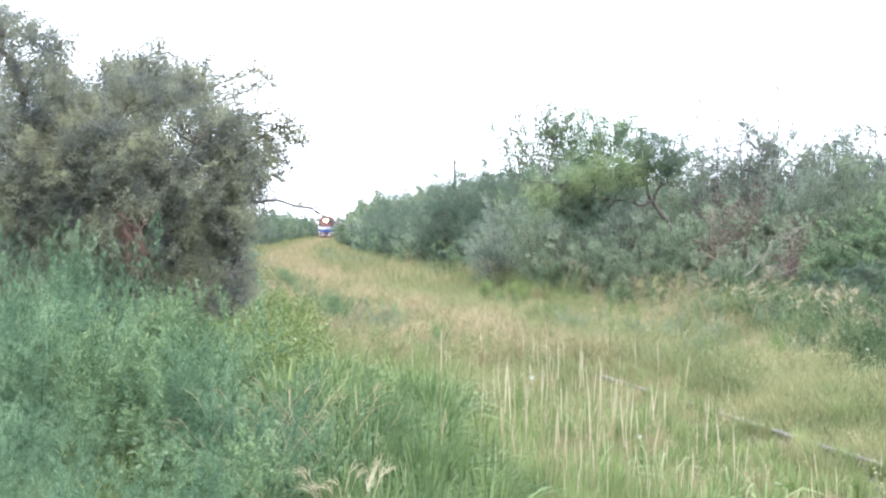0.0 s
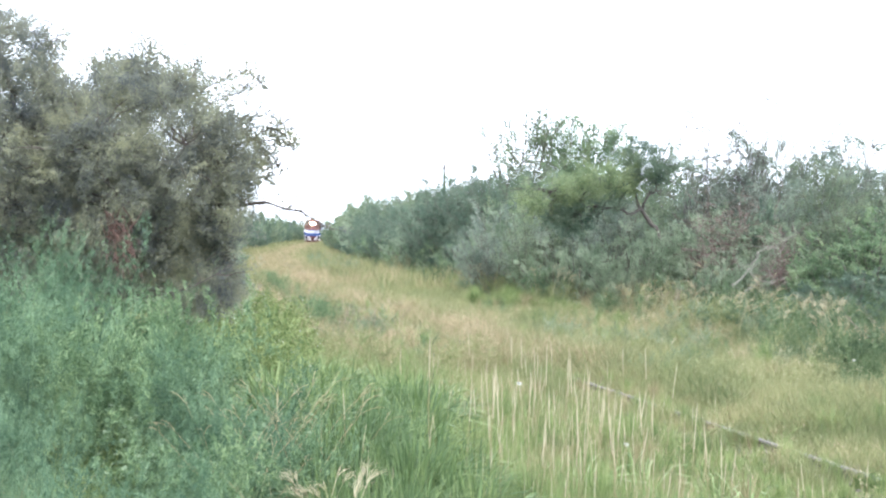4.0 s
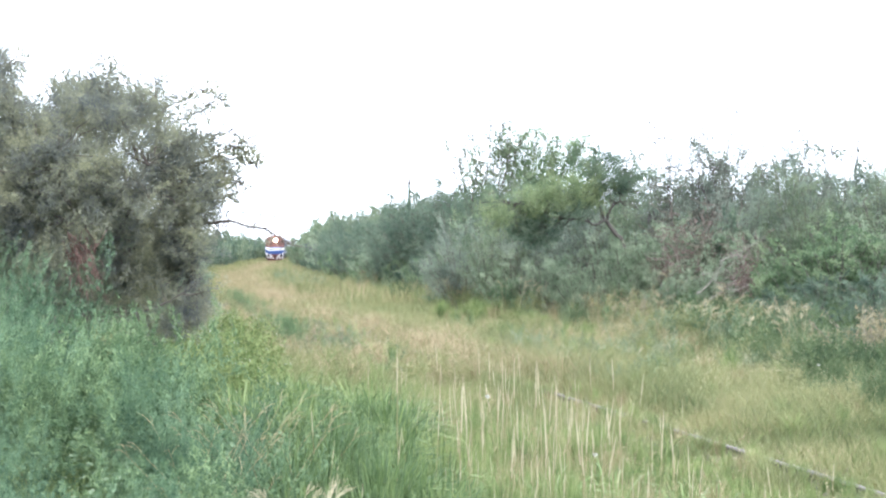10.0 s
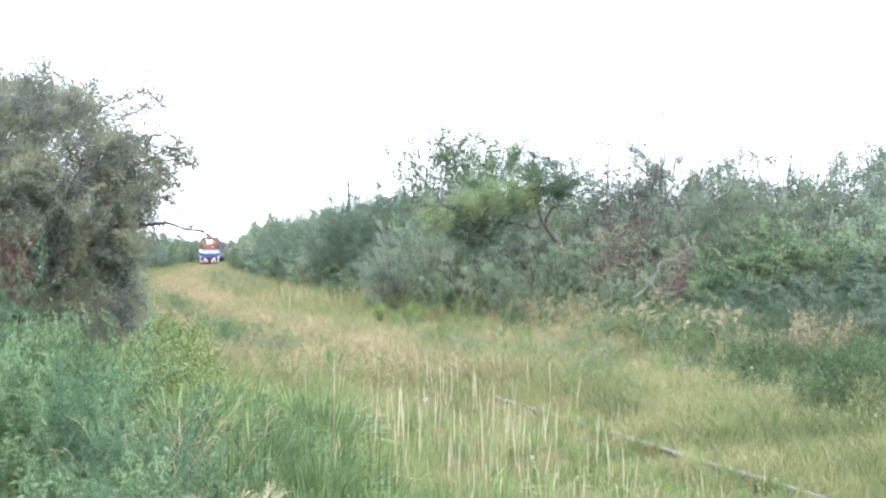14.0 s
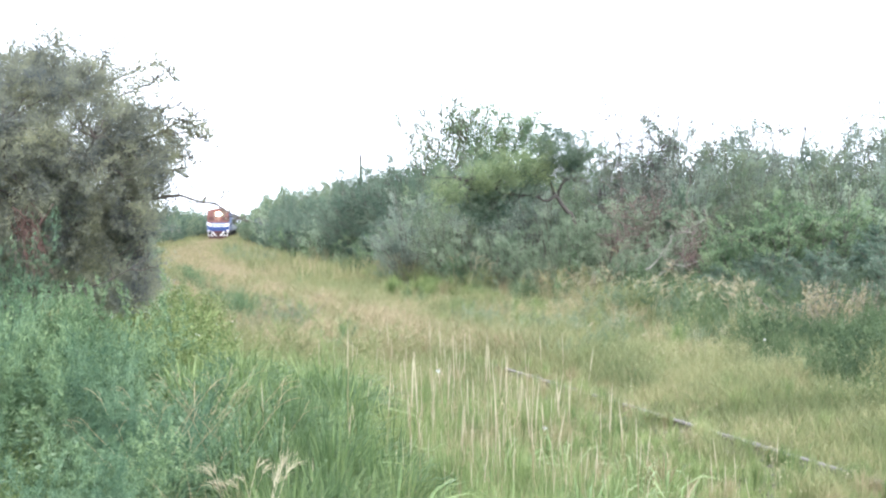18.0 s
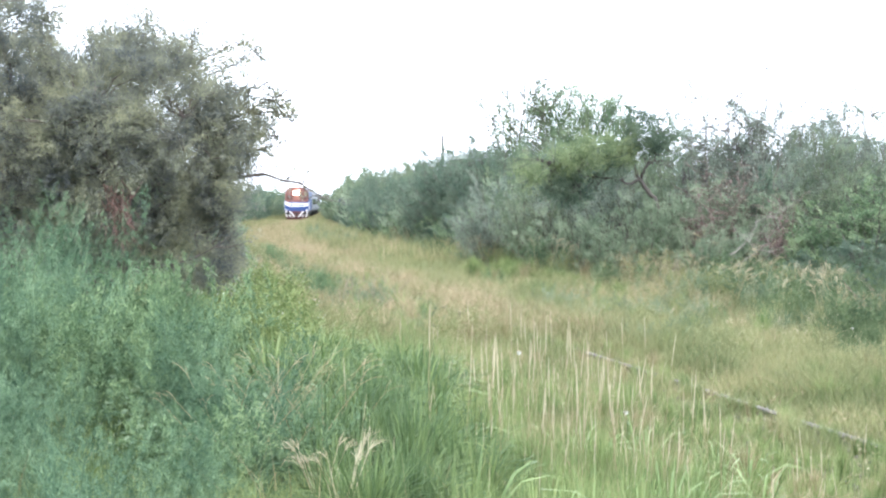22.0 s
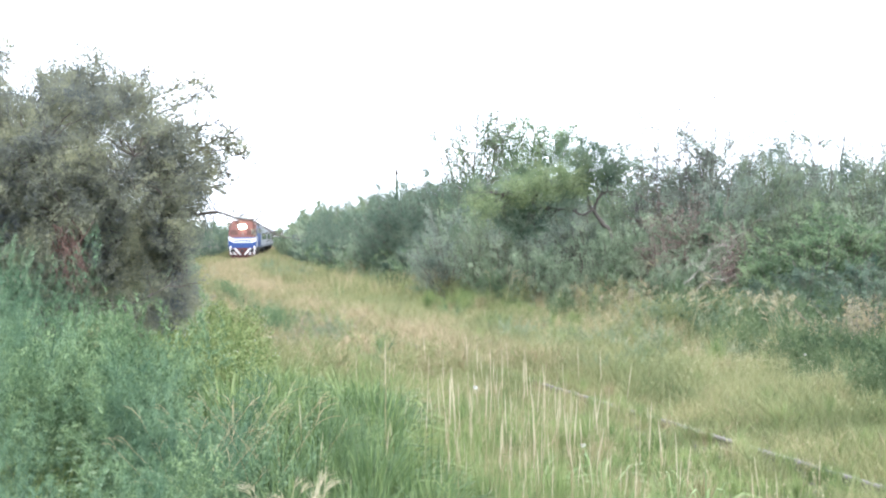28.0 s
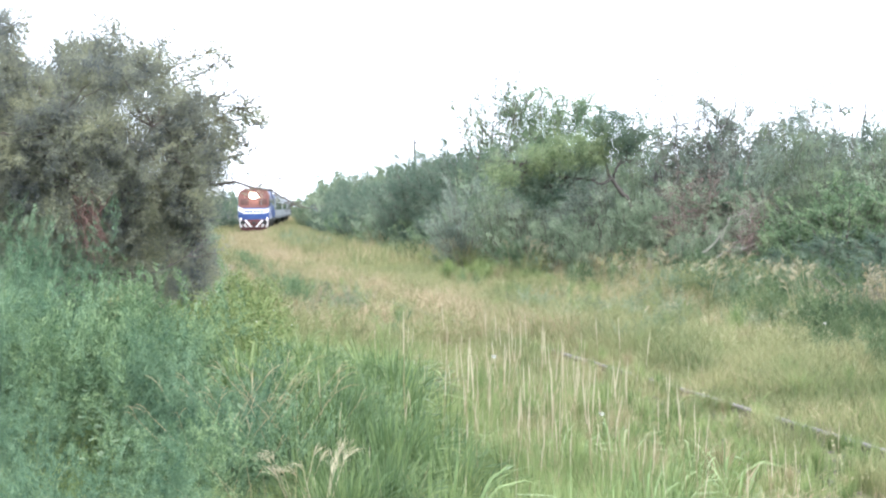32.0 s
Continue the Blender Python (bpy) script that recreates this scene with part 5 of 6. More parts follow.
def make_tufts():
    kinds = {
        "lush": tuft_kind("lush_tuft", "lush dark green grass tuft with arching leaves", 150, 210, 0.75, 0.7, 0.0085, 0.55, M_LUSH),
        "blue": tuft_kind("bluish_tuft", "blue-green grass tuft with pale drooping seed heads", 151, 170, 0.65, 0.8, 0.0085, 0.55, M_WEED, 3, M_STRAW),
        "wide": tuft_kind("broad_tuft", "broad-leaved green grass clump", 152, 90, 0.85, 0.85, 0.015, 0.75, M_DARKGRASS),
        "light": tuft_kind("fresh_tuft", "fresh light green grass tuft", 153, 210, 0.55, 0.6, 0.0055, 0.45, M_GRASS),
        "lime": tuft_kind("lime_tuft", "bright lime-green grass tuft with broad leaves", 156, 50, 0.75, 0.65, 0.0085, 0.65, M_LIMEGRASS),
        "arch": tuft_kind("arching_tuft", "loose tuft of long pale green arching leaves", 158, 26, 0.75, 0.85, 0.0135, 0.75, M_LIMEGRASS, 1, M_GRASS),
        "fine": tuft_kind("fine_tuft", "fine upright light green grass tuft", 157, 200, 0.6, 0.35, 0.0042, 0.2, M_GRASS),
        "straw": tuft_kind("straw_tuft", "dry straw-coloured grass tuft", 154, 170, 0.6, 0.5, 0.004, 0.35, M_STRAW),
        "plume": tuft_kind("plume_tuft", "pale feathery seed plumes on thin stems", 155, 60, 0.5, 0.6, 0.006, 0.4, M_GRASS, 7, M_HEAD, 0.36),
    }
    kinds["reed"] = tuft_kind("plume_tuft", "dry grass tuft with drooping tan plumes by the scrub", 159, 60, 0.75, 0.4, 0.008, 0.35, M_MID, 4, M_HEADSOFT, 0.8)
    used = set()
    rng = np.random.default_rng(160)

    def put(kind, x, y, s):
        turn, rise = rng.uniform(0, 360), rng.uniform(0.9, 1.1)
        if kind not in ("blue", "plume") and abs(x / y + 0.115) < 0.022 and 4.6 < y < 6.8:
            return  # low growth only before the blue-green tufts
        if kind not in ("lush", "plume") and -0.055 < x / y < 0.025 and y < 7.2:
            return  # a lush dark clump stands alone here
        m = pose(x, y, gz(x, y) - 0.01, 0, 0, turn) @ Matrix.Diagonal((s, s, s * rise, 1))
        if kind in used:
            copy_thing(kinds[kind], pose(0, 0, 0)).matrix_basis = m
        else:
            used.add(kind)
            kinds[kind].matrix_basis = m

    for kind, x, y, s in [("lush", -0.1, 6.6, 1.1), ("lush", 0.05, 6.2, 0.8), ("lush", -0.35, 7.2, 0.9), ("blue", -0.8, 7.2, 1.0), ("blue", -0.64, 6.9, 0.9), ("blue", -0.95, 7.5, 0.95), ("blue", -0.72, 7.6, 0.85), ("blue", -0.71, 6.4, 0.95), ("blue", -0.9, 6.75, 0.9), ("blue", -0.55, 6.75, 0.85), ("plume", -0.40, 5.2, 0.85), ("plume", -0.52, 5.5, 0.8)]:
        put(kind, x, y, s)
    for _ in range(52):
        y = rng.uniform(7.2, 11.5)
        put(("wide", "wide", "lush", "light")[rng.integers(0, 4)], rng.uniform(-0.16, 0.0) * y, y, rng.uniform(0.7, 1.15))
    for _ in range(34):
        y = rng.uniform(3.6, 7.0)
        put("light", rng.uniform(-0.13, 0.4) * y, y, rng.uniform(0.7, 1.1))
    for _ in range(34):
        y = rng.uniform(4.2, 6.8)
        put("lime", rng.uniform(0.04, 0.36) * y, y, rng.uniform(0.6, 1.05))
    for _ in range(46):
        y = rng.uniform(5.2, 9.5)
        put("arch", rng.uniform(-0.17, 0.3) * y, y, rng.uniform(0.6, 1.1))
    for _ in range(60):
        y = rng.uniform(4.5, 9.0)
        put("fine", rng.uniform(-0.03, 0.3) * y, y, rng.uniform(0.6, 1.1))
    for _ in range(30):
        y = rng.uniform(5.0, 7.6)
        put("lush", rng.uniform(-0.11, 0.05) * y, y, rng.uniform(0.6, 0.95))
    for _ in range(6):
        y = rng.uniform(5.2, 7.0)
        put("blue", rng.uniform(-0.19, -0.1) * y, y, rng.uniform(0.6, 0.9))
    for _ in range(18):
        y = rng.uniform(8.0, 14.0)
        x = rng.uniform(-0.02, 0.3) * y
        if -6.5 < off(x, y) < -2.2:
            put("straw", x, y, rng.uniform(0.6, 1.0))
    for _ in range(60):
        y = rng.uniform(13, 33)
        u = rng.uniform(2.0, 8.5)
        put(("light", "straw", "light", "fine")[rng.integers(0, 4)], xc(y) + u, y, rng.uniform(0.7, 1.2))
    for _ in range(110):
        y = rng.uniform(10, 27)
        put(("light", "straw", "fine", "fine")[rng.integers(0, 4)], xc(y) + rng.uniform(0.2, 7.0), y, rng.uniform(0.5, 0.95))
    for _ in range(40):
        y = rng.uniform(15, 40)
        put(("straw", "fine")[rng.integers(0, 2)], xc(y) + rng.uniform(-4.5, 0), y, rng.uniform(0.35, 0.7))
    for _ in range(40):
        y = rng.uniform(16, 34)
        put(("straw", "straw", "light")[rng.integers(0, 3)], xc(y) + rng.uniform(-6, -1.5), y, rng.uniform(0.7, 1.3))
    for _ in range(44):
        y = rng.uniform(8.5, 18.5)
        put("fine" if rng.random() < 0.7 else "straw", xc(y) - rng.uniform(0.95, 1.3), y, rng.uniform(0.3, 0.5))
    for _ in range(34):
        y = rng.uniform(14, 40)
        put("reed", xc(y) + (rng.uniform(4.5, 7.5) if y < 26 else rng.uniform(5.5, 8)), y, rng.uniform(0.7, 1.15))
    for _ in range(56):
        y = rng.uniform(5.6, 12.5)
        put(("fine", "light", "straw", "fine")[rng.integers(0, 4)], xc(y) - rng.uniform(1.4, 2.9), y, rng.uniform(0.35, 0.6))
    for _ in range(45):
        y = rng.uniform(6.8, 12.5)
        put("fine", rng.uniform(0.03, 0.21) * y, y, rng.uniform(0.6, 0.95))
    for _ in range(60):
        y = rng.uniform(33, 62)
        put(("light", "fine")[rng.integers(0, 2)], xc(y) + rng.uniform(5.2, 7.2), y, rng.uniform(0.9, 1.3))
    for _ in range(34):
        x, y = rng.uniform(1.2, 4.6), rng.uniform(35.5, 39)
        put(("light", "light", "fine")[rng.integers(0, 3)], x, y, rng.uniform(0.9, 1.3))
    for _ in range(64):
        x = rng.uniform(2.2, 9.2)
        y = 37.3 - 0.8 * (x - 2.5) - rng.uniform(0.2, 2.6)
        put(("light", "straw", "fine", "light", "reed")[rng.integers(0, 5)], x, y, rng.uniform(1.0, 1.5))
    for y0, y1 in [(13.95, 15.2), (12.55, 13.0), (11.4, 11.95), (17.3, 19.0), (9.0, 9.6)]:
        for _ in range(7):
            y = rng.uniform(y0, y1)
            put(("fine", "fine", "straw", "light")[rng.integers(0, 4)], xc(y) - rng.uniform(1.0, 1.35), y, rng.uniform(0.4, 0.65))
    for _ in range(70):
        y = rng.uniform(6.2, 10.5)
        put(("lush", "lush", "wide")[rng.integers(0, 3)], rng.uniform(-0.13, 0.015) * y, y, rng.uniform(0.7, 1.0))
    for _ in range(30):
        y = rng.uniform(7.6, 11.0)
        put("straw", rng.uniform(0.08, 0.2) * y, y, rng.uniform(0.5, 0.8))
    for _ in range(36):
        y = rng.uniform(8.0, 12.5)
        put(("arch", "lime", "arch")[rng.integers(0, 3)], rng.uniform(-0.15, 0.0) * y, y, rng.uniform(0.9, 1.25))
    for _ in range(14):
        y = rng.uniform(5.2, 6.8)
        put("lush", rng.uniform(-0.06, 0.03) * y, y, rng.uniform(0.75, 0.95))
    for _ in range(14):
        y = rng.uniform(19, 28.5)
        put("reed", rng.uniform(6.3, 8.6), y, rng.uniform(0.9, 1.4))
    for _ in range(24):
        y = rng.uniform(11, 30)
        put("plume", xc(y) + rng.uniform(1.8, 8), y, rng.uniform(0.5, 0.75))
    for x, y in [(4.1, 38), (4.5, 38.5), (4.8, 38), (9.0, 31.0), (8.6, 31.4), (7.9, 31.8), (11.5, 26.5), (10.9, 27.2)]:
        put("plume", x, y, rng.uniform(0.8, 1.0))


make_tufts()


def make_edge_weeds():
    """Leafy and dried weeds between the grass and the scrub."""
    kinds = []
    for k, (nm, lab, ma, n) in enumerate([("leafy_weed", "yellow-green leafy weed with tiny white flowers", M_YELLOW, 420), ("dry_weed", "tall dried brown weed with rough seed spikes", M_DRYWEED, 200), ("dry_weed", "tall straw-coloured dried weed", M_STRAW, 260), ("green_weed", "dark green leafy weed in the grass", M_WEEDGREEN, 520)]):
        rng = np.random.default_rng(170 + k)
        root = tagged(new(nm), lab, "weed", "weeds at the edge of the grass")
        stems, pts = [], []
        for _ in range(14):
            e = np.array([rng.normal(0, 0.3), rng.normal(0, 0.3), rng.uniform(0.5, 1.0)])
            p = wander(rng, (rng.normal(0, 0.06), rng.normal(0, 0.06), 0), e, 6, 0.03)
            stems.append((p, np.linspace(0.007, 0.003, 6)))
            t = rng.uniform(0.25, 1.02, n // 8)
            q = np.stack([np.interp(t, np.linspace(0, 1, 6), p[:, i]) for i in range(3)], 1)
            pts.append(q + rng.normal(0, 0.045, q.shape))
        tagged(link("stalkwork", tubes_mesh("stalkwork", stems, ma, 4), root), kind="stuff")
        link("foliage", leaves_mesh("foliage", rng, np.concatenate(pts), (0.06, 0.034, 0.034, 0.042)[k], (0.024, 0.012, 0.012, 0.013)[k], ma), root)
        if k == 0:
            tops = np.concatenate([p[-1:] + rng.normal(0, 0.03, (2, 3)) for p, _ in stems])
            link("blossom", leaves_mesh("blossom", rng, np.repeat(tops[:9], 4, 0), 0.014, 0.009, M_FLOWER), root, "tiny white flowers")
        kinds.append(root)
    used = set()
    rng = np.random.default_rng(180)

    def put(k, x, y, s):
        m = pose(x, y, gz(x, y) - 0.02, 0, 0, rng.uniform(0, 360)) @ Matrix.Diagonal((s, s, s, 1))
        if k in used:
            copy_thing(kinds[k], pose(0, 0, 0)).matrix_basis = m
        else:
            used.add(k)
            kinds[k].matrix_basis = m

    for _ in range(18):
        y = rng.uniform(10.2, 14.0)
        put(0, -0.15 * y + rng.normal(0, 0.22), y, rng.uniform(0.6, 0.95))
    for _ in range(16):
        y = rng.uniform(12, 22)
        put(0, float(np.interp(y, [12, 17, 22], [-1.85, -2.3, -3.3])) + rng.normal(0, 0.2), y, rng.uniform(0.6, 0.9))
    for x, y, s in [(-2.65, 28.2, 0.9), (-2.9, 28.7, 0.85), (-2.75, 29.2, 0.8), (-4.4, 30, 0.9), (-6.2, 36, 1.0)]:
        put(3, x, y, s)
    # a strip of green weeds beside the trodden path, and dry ones at the tree's foot
    for _ in range(70):
        y = 24 * 2.2 ** rng.random()
        put(3, xc(y) + float(np.interp(y, [24, 38, 55], [-3.6, -2.3, -1.5])) + rng.normal(0, 0.2), y, rng.uniform(0.45, 0.8))
    for _ in range(26):
        y = rng.uniform(18, 34)
        put((2, 2, 1)[rng.integers(0, 3)], xc(y) - rng.uniform(3.9, 5.6), y, rng.uniform(0.5, 0.85))
    for _ in range(14):
        y = rng.uniform(5.6, 8.2)
        put(3, rng.uniform(-0.15, -0.02) * y, y, rng.uniform(0.45, 0.7))
    for _ in range(50):
        y = rng.uniform(30, 95)
        put((3, 2)[rng.integers(0, 2)], xc(y) + (rng.uniform(-3.0, -1.3) if rng.random() < 0.6 else rng.uniform(1.5, 4)), y, rng.uniform(0.35, 0.65))
    for _ in range(90):
        y = 20 * 5.5 ** rng.random()
        put((3, 2, 3, 1)[rng.integers(0, 4)], xc(y) - rng.uniform(2.2, 6.5), y, rng.uniform(0.5, 1.0))
    for _ in range(40):
        y = rng.uniform(12, 34)
        put((1, 2, 2, 3)[rng.integers(0, 4)], xc(y) + rng.uniform(2.5, 7), y, rng.uniform(0.4, 0.7))
    for _ in range(130):
        y = rng.uniform(18, 52)
        if y < 25 and rng.random() < 0.5:
            continue
        put((2, 2, 3, 2, 1)[rng.integers(0, 5)] if y > 31 else (3, 1, 1, 1, 2)[rng.integers(0, 5)], xc(y) + rng.uniform(5.8, 8.4), y, rng.uniform(0.7, 1.3))


make_edge_weeds()


def make_field_weeds():
    """Low leafy weeds and seedling clumps that break up the meadow."""
    kinds = [weed_kind(320, "low green leafy weed in the meadow", M_BUSH, 14, 0.8, 0.04, 0.013, 16), weed_kind(321, "low dark green weed in the meadow", M_VERGE, 14, 0.8, 0.04, 0.012, 16), weed_kind(322, "low olive weed in the meadow", M_MID, 14, 0.85, 0.04, 0.012, 15), weed_kind(323, "dried tan weed in the meadow", M_STRAW, 12, 0.9, 0.036, 0.010, 14)]
    rng = np.random.default_rng(330)
    used = set()

    def put(k, x, y, s):
        m = pose(x, y, gz(x, y) - 0.02, 0, 0, rng.uniform(0, 360)) @ Matrix.Diagonal((s * 1.15, s * 1.15, s, 1))
        if k in used:
            copy_thing(kinds[k], pose(0, 0, 0)).matrix_basis = m
        else:
            used.add(k)
            kinds[k].matrix_basis = m

    for _ in range(70):
        y = rng.uniform(11, 30)
        put((0, 2, 2, 3)[rng.integers(0, 4)], xc(y) + rng.uniform(0.8, 6.5), y, rng.uniform(0.4, 0.75))
    for _ in range(120):
        y = 19 * 3.6 ** rng.random()
        if y < 25 and rng.random() < 0.65:
            continue
        put((0, 0, 1, 2, 3)[rng.integers(0, 5)], xc(y) + rng.uniform(5.2, 7.8), y, rng.uniform(0.7, 1.25))
    for _ in range(60):
        x, y = rng.uniform(6.6, 9.6), rng.uniform(14, 29)
        put(1, x, y, rng.uniform(0.7, 1.2))
    for _ in range(46):
        y = rng.uniform(50, 108)
        put((0, 2, 2, 3)[rng.integers(0, 4)], xc(y) + rng.uniform(1.9, 5.0), y, rng.uniform(0.6, 1.15))
    for _ in range(36):
        y = rng.uniform(14, 40)
        put((0, 2, 2, 3, 3)[rng.integers(0, 5)], xc(y) + rng.uniform(-6.5, -2.0), y, rng.uniform(0.4, 0.9))


make_field_weeds()


def make_blossoms():
    """Single white flowers in the near grass."""
    first = None
    for x, y, h in [(1.52, 9.0, 0.55), (0.72, 9.5, 0.8), (6.4, 17.5, 0.45), (8.0, 19.0, 0.5)]:
        if first is None:
            rng = np.random.default_rng(190)
            first = tagged(new("white_flower"), "small white flower on a thin stem in the grass", "flower", "white flowers in the grass")
            link("stem", tubes_mesh("stem", [(wander(rng, (0, 0, -0.8), (0, 0, 0), 5, 0.01), np.full(5, 0.003))], M_GRASS, 4), first)
            c = np.zeros((14, 3))
            link("blossom", leaves_mesh("blossom", rng, c, 0.034, 0.02, M_FLOWER, 0.5), first)
            ob = first
        else:
            ob = copy_thing(first, pose(0, 0, 0))
        ob.matrix_basis = pose(x, y, gz(x, y) + h)


make_blossoms()


# ---- the train ----
def add_wheels(bogie, yb, axles, radius):
    """Flanged wheels on the axles of a bogie, each turning about its own middle."""
    for side in (-1, 1):
        bm = cyl_bm(radius, 0.12, pose(0, 0, 0, 0, 90), 20)
        cyl_bm(radius + 0.03, 0.03, pose(-side * 0.07, 0, 0, 0, 90), 20, bm)
        cyl_bm(radius * 0.3, 0.06, pose(side * 0.08, 0, 0, 0, 90), 12, bm)
        for k in range(4):
            cyl_bm(radius * 0.1, 0.02, pose(side * 0.065, radius * 0.6 * math.cos(k * 1.571), radius * 0.6 * math.sin(k * 1.571), 0, 90), 8, bm)
        me = bpy.data.meshes.new("wheel")
        bm.to_mesh(me)
        bm.free()
        me.materials.append(M_BLACK)
        for dy in axles:
            link("wheel", me, bogie).location = (side * 0.84, yb + dy, radius)


def make_locomotive():
    """Front at y = 0 facing +y, rails at z = 0."""
    loco = tagged(new("locomotive"), "blue, white and rust-red diesel locomotive with a lit headlight", "locomotive")
    part("underframe", box_bm(-1.4, 1.4, -15.0, -0.25, 0.95, 1.3, 0.04), M_BLACK, loco)
    part("nose", box_bm(-1.36, 1.36, -2.2, -0.12, 1.25, 2.5, 0.08), M_BLUE, loco)
    band = bmesh.new()
    # white band across the nose that sweeps up towards the sides
    pts = [(-1.38, 2.02), (-0.9, 1.88), (0.9, 1.88), (1.38, 2.18), (1.38, 2.62), (0.9, 2.34), (-0.9, 2.34), (-1.38, 2.42)]
    f = band.faces.new([band.verts.new((x, -0.085, z)) for x, z in pts])
    g = bmesh.ops.extrude_face_region(band, geom=[f])
    bmesh.ops.translate(band, vec=(0, -0.06, 0), verts=[q for q in g["geom"] if isinstance(q, bmesh.types.BMVert)])
    bmesh.ops.recalc_face_normals(band, faces=band.faces)
    part("white_band", band, M_WHITE, loco, "white painted band swept up at its ends")
    for k, (x0, x1) in enumerate([(-0.85, -0.6), (-0.52, -0.3), (-0.22, 0.02), (0.12, 0.36), (0.44, 0.62), (0.68, 0.86)]):
        part("lettering_bar", box_bm(x0, x1, -0.09, -0.076, 2.0, 2.2, 0.0), M_BLUE, loco, "blue bar of lettering")
    cab = bmesh.new()
    prof = [(-1.38, 2.45), (1.38, 2.45), (1.38, 3.75), (1.27, 4.15), (0.9, 4.42), (0.35, 4.54), (-0.35, 4.54), (-0.9, 4.42), (-1.27, 4.15), (-1.38, 3.75)]
    f = cab.faces.new([cab.verts.new((x, -0.16, z)) for x, z in prof])
    g = bmesh.ops.extrude_face_region(cab, geom=[f])
    bmesh.ops.translate(cab, vec=(0, -2.5, 0), verts=[q for q in g["geom"] if isinstance(q, bmesh.types.BMVert)])
    bmesh.ops.recalc_face_normals(cab, faces=cab.faces)
    part("cab", cab, M_ORANGE, loco, "rust-red rounded upper cab")
    for x in (-0.82, 0.82):
        w = part("window", box_bm(x - 0.34, x + 0.34, -0.19, -0.13, 2.85, 3.35, 0.02), M_CABGLASS, loco, "dull front window")
        part("window_frame", box_bm(x - 0.39, x + 0.39, -0.2, -0.14, 2.8, 3.4, 0.02), M_DKRED, w)
    hl = part("headlight_box", box_bm(-0.5, 0.5, -0.3, -0.08, 3.42, 4.02, 0.06), M_ORANGE, loco)
    for x in (-0.14, 0.14):
        dome = bmesh.new()
        bmesh.ops.create_uvsphere(dome, u_segments=16, v_segments=10, radius=0.24, matrix=pose(x, -0.08, 3.72))
        part("headlight", dome, M_LIGHT, hl, "glowing round headlight")
    for sgn in (-1, 1):
        part("corner_post", box_bm(sgn * 1.36 - 0.05, sgn * 1.36 + 0.05, -0.22, -0.1, 1.3, 2.7, 0.02), M_BLUE, loco, "blue corner post")
    board = part("pilot", box_bm(-1.34, 1.34, -0.2, 0.0, 0.45, 1.28, 0.03), M_DKRED, loco, "dark red buffer beam")
    for sgn in (-1, 1):
        for k in range(3):
            bm = bmesh.new()
            x0 = sgn * (0.12 + k * 0.45)
            x1, wd = x0 + sgn * 0.55, sgn * 0.22
            v = [bm.verts.new(c) for c in ((x0, 0.012, 0.5), (x0 + wd, 0.012, 0.5), (min(1.33, max(-1.33, x1 + wd)), 0.012, 1.24), (min(1.33, max(-1.33, x1)), 0.012, 1.24))]
            g = bmesh.ops.extrude_face_region(bm, geom=[bm.faces.new(v)])
            bmesh.ops.translate(bm, vec=(0, -0.008, 0), verts=[q for q in g["geom"] if isinstance(q, bmesh.types.BMVert)])
            bmesh.ops.recalc_face_normals(bm, faces=bm.faces)
            part("stripe", bm, M_WHITE, board, "white slanting warning stripe")
        part("marker_lamp", cyl_bm(0.09, 0.08, pose(sgn * 1.2, -0.05, 1.38, 90), 14), M_MARK, loco, "white marker lamp")
        buf = part("buffer", cyl_bm(0.09, 0.4, pose(sgn * 0.98, 0.16, 0.98, 90), 12), M_BLACK, loco)
        part("buffer_head", cyl_bm(0.23, 0.05, pose(sgn * 0.98, 0.38, 0.98, 90), 16), M_BLACK, buf)
        for y in (-0.4, -2.4):
            part("handrail", cyl_bm(0.022, 1.3, pose(sgn * 1.44, y, 1.95), 6), M_WHITE, loco)
        part("side_window", box_bm(sgn * 1.39 - 0.02, sgn * 1.39 + 0.02, -1.9, -0.9, 2.7, 3.3, 0.01), M_GLASS, loco)
        part("side_panel", box_bm(sgn * 1.37 - 0.03, sgn * 1.37 + 0.03, -2.55, -0.3, 1.35, 2.55, 0.02), M_BLUE, loco, "blue cab side")
    part("plough", box_bm(-1.2, 1.2, -0.3, -0.1, 0.14, 0.46, 0.03), M_DKRED, loco)
    part("coupler", box_bm(-0.14, 0.14, -0.1, 0.42, 0.82, 1.06, 0.04), M_BLACK, loco)
    part("hood", box_bm(-1.36, 1.36, -14.6, -2.5, 1.3, 3.95, 0.12), M_BLUE, loco, "long blue engine hood")
    part("hood_roof", box_bm(-1.12, 1.12, -14.3, -2.7, 3.9, 4.36, 0.12), M_BLUE, loco)
    for k in range(10):
        for sgn in (-1, 1):
            part("hood_door", box_bm(sgn * 1.37 - 0.02, sgn * 1.37 + 0.02, -3.9 - k * 1.05, -3.0 - k * 1.05, 1.45, 2.42, 0.01), M_BLUE, loco)
    part("fuel_tank", box_bm(-1.2, 1.2, -9.4, -6.0, 0.4, 0.98, 0.1), M_BLACK, loco)
    bogies = []
    for yb in (-3.2, -12.0):
        bog = part("bogie", box_bm(-1.15, 1.15, yb - 2.0, yb + 2.0, 0.55, 0.9, 0.05), M_BLACK, loco)
        bogies.append((bog, yb))
    for ob in loco.children_recursive:
        ob.data.transform(Matrix.Diagonal((1.06, 1, 0.94, 1)))
    for bog, yb in bogies:
        add_wheels(bog, yb, (-1.5, 0, 1.5), 0.5)
    return loco


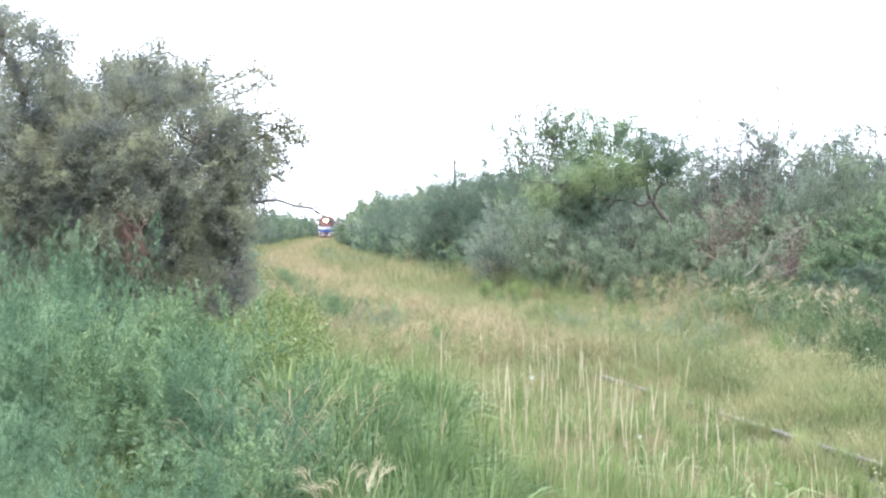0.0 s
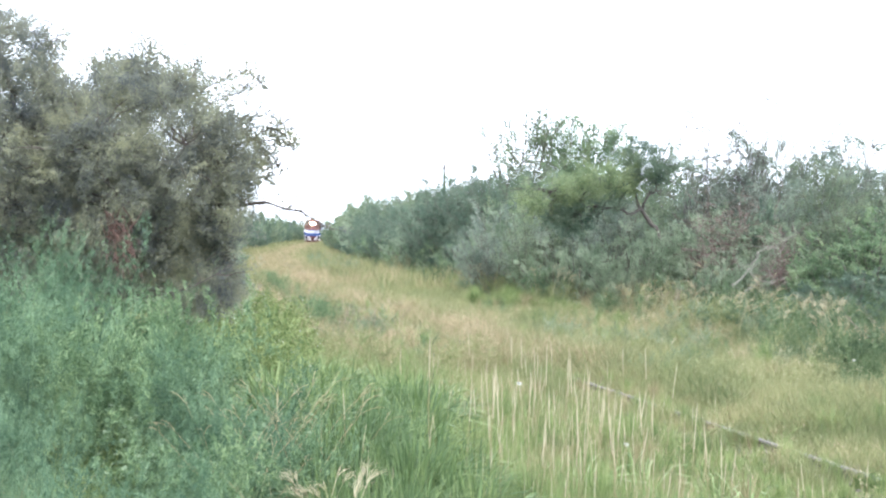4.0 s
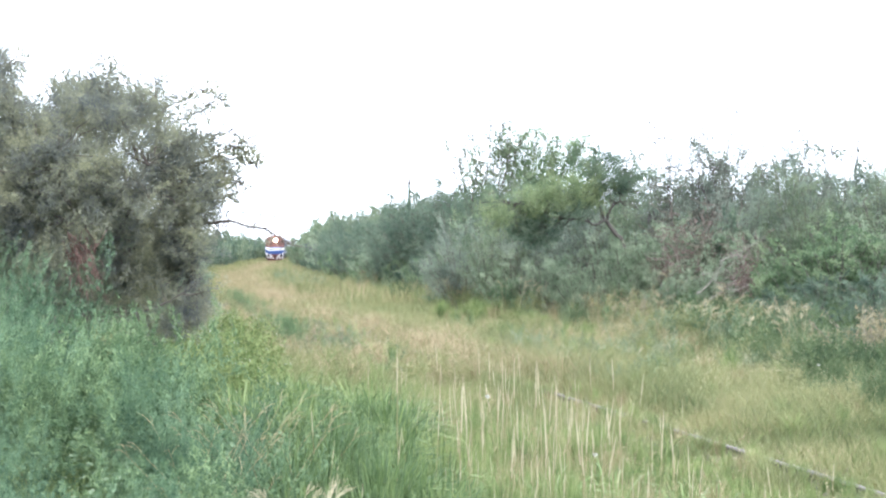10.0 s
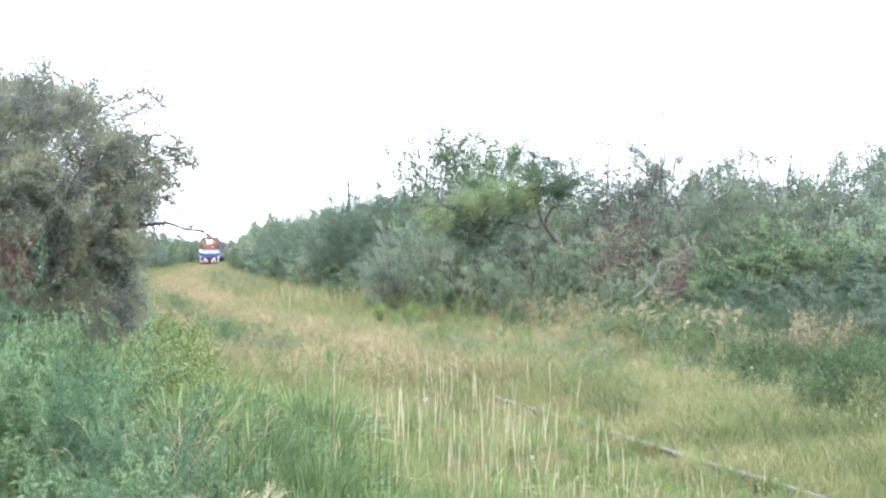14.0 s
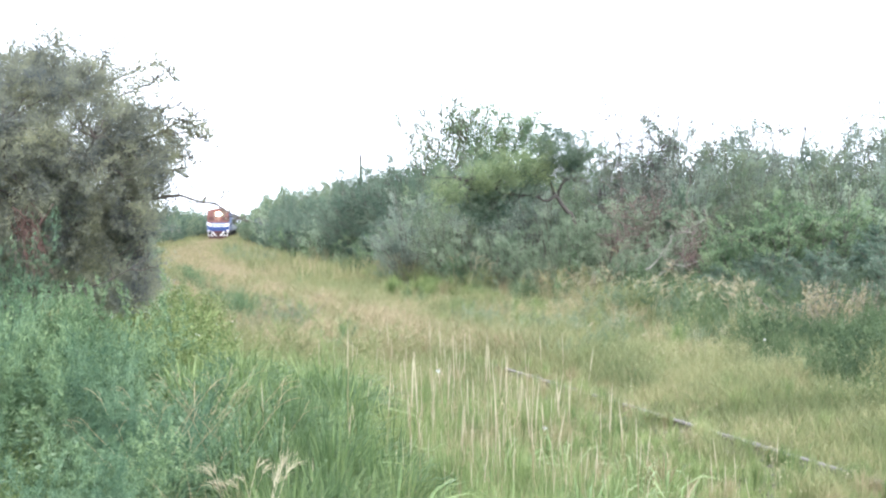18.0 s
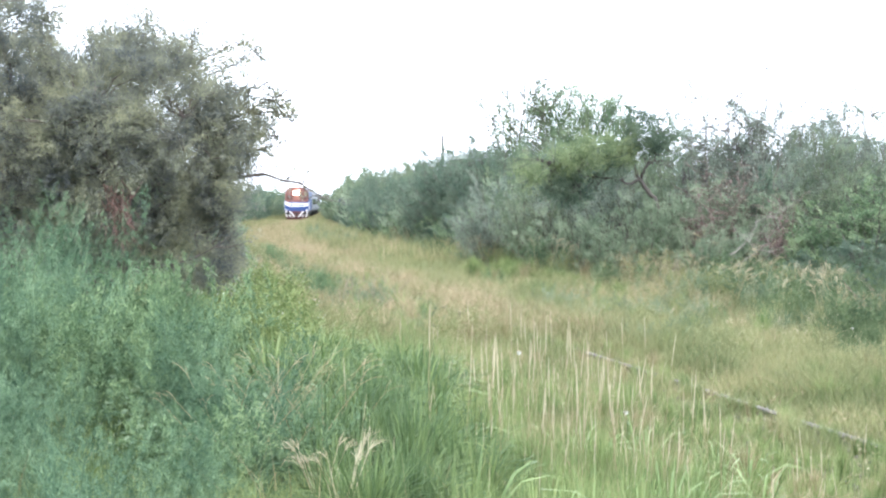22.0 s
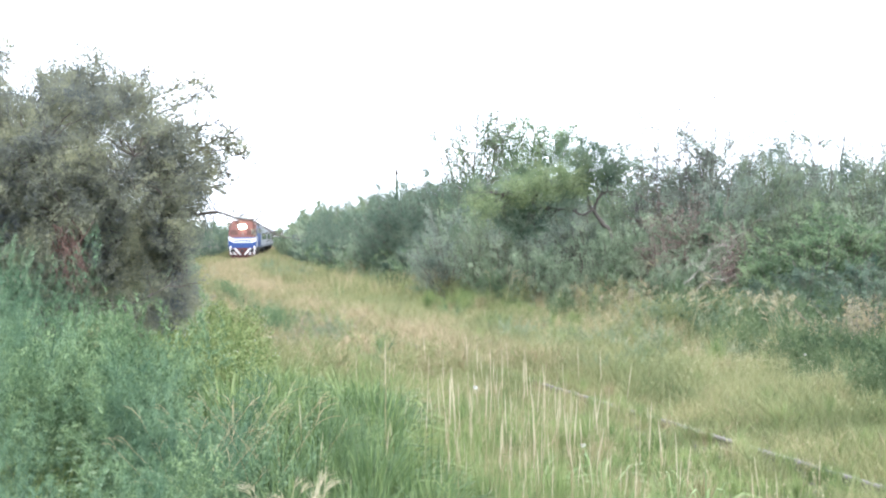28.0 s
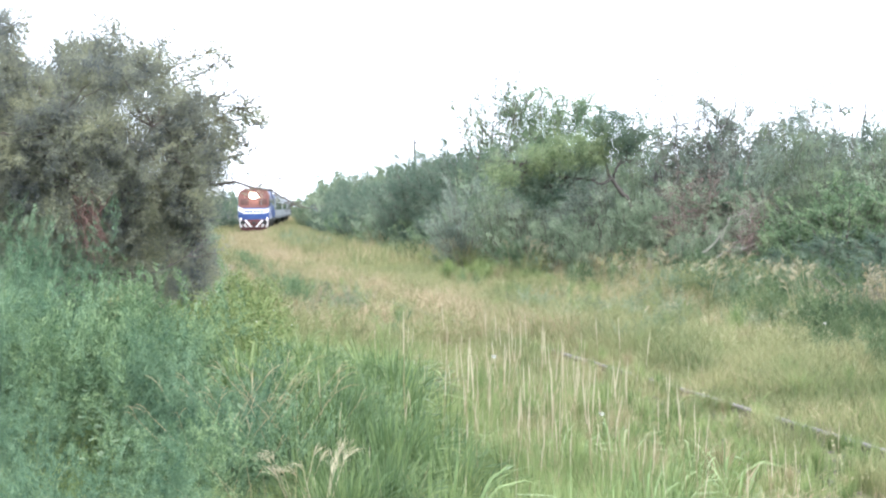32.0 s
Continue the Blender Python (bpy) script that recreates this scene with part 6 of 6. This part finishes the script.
def make_coach():
    coach = tagged(new("passenger_coach"), "light grey passenger coach with a dark sill", "railway coach", "coaches of the train")
    part("body", box_bm(-1.45, 1.45, -22.0, -0.4, 1.15, 3.6, 0.1), M_GREYPAINT, coach)
    part("lower_side", box_bm(-1.47, 1.47, -21.9, -0.5, 1.12, 1.4, 0.03), M_SILL, coach, "dark grey sill band")
    part("roof", box_bm(-1.32, 1.32, -21.95, -0.45, 3.45, 3.95, 0.22), M_GREYPAINT, coach)
    for k in range(11):
        for sgn in (-1, 1):
            part("window", box_bm(sgn * 1.46 - 0.015, sgn * 1.46 + 0.015, -3.2 - k * 1.7, -2.0 - k * 1.7, 2.1, 2.9, 0.01), M_GLASS, coach)
    for sgn in (-1, 1):
        for y in (-1.1, -20.9):
            part("door", box_bm(sgn * 1.46 - 0.02, sgn * 1.46 + 0.02, y - 0.4, y + 0.4, 1.3, 3.2, 0.01), M_GREYPAINT, coach)
    part("gangway", box_bm(-0.55, 0.55, -22.3, -0.1, 1.3, 3.3, 0.05), M_BLACK, coach)
    for yb in (-3.6, -18.8):
        bog = part("bogie", box_bm(-1.1, 1.1, yb - 1.6, yb + 1.6, 0.5, 0.95, 0.05), M_BLACK, coach)
        add_wheels(bog, yb, (-1.2, 1.2), 0.46)
    return coach


locomotive = make_locomotive()
coach = make_coach()
TRAIN = [(locomotive, 0.0, 15.2), (coach, 15.5, 22.2), (copy_thing(coach, pose(0, 0, 0)), 38.0, 22.2), (copy_thing(coach, pose(0, 0, 0)), 60.5, 22.2)]

# distance of the train's front ahead of the camera, by seconds
FRONT = [(0, 225.0), (10, 190.0), (19, 157.0), (24, 140.5), (28, 126.5), (32, 113.0)]


def front_at(t):
    return float(np.interp(t, [a for a, _ in FRONT], [b for _, b in FRONT]))


def motions():
    for thing, back, length in TRAIN:
        rows = []
        for t in range(0, 33):
            s = float(np.interp(front_at(t), SAMPLES, ARC)) + back
            x0, y0, _, _ = place_on_track(s + 2.5)
            x1, y1, _, _ = place_on_track(s + length - 3)
            d = Vector((x0 - x1, y0 - y1, 0)).normalized()
            a = math.degrees(math.atan2(-d.x, d.y))
            rows.append((t, pose(x0 + d.x * 2.5, y0 + d.y * 2.5, 0.08, 0, 0, a)))
        walk(thing, rows)
        # wheels roll by the way that the train has gone
        for ob in thing.children_recursive:
            if ob.name.startswith("wheel"):
                x, y, r = ob.location
                walk(ob, [(k / 6, pose(x, y, r, -math.degrees((225.0 - front_at(k / 6)) / r))) for k in range(0, 193)])


motions()
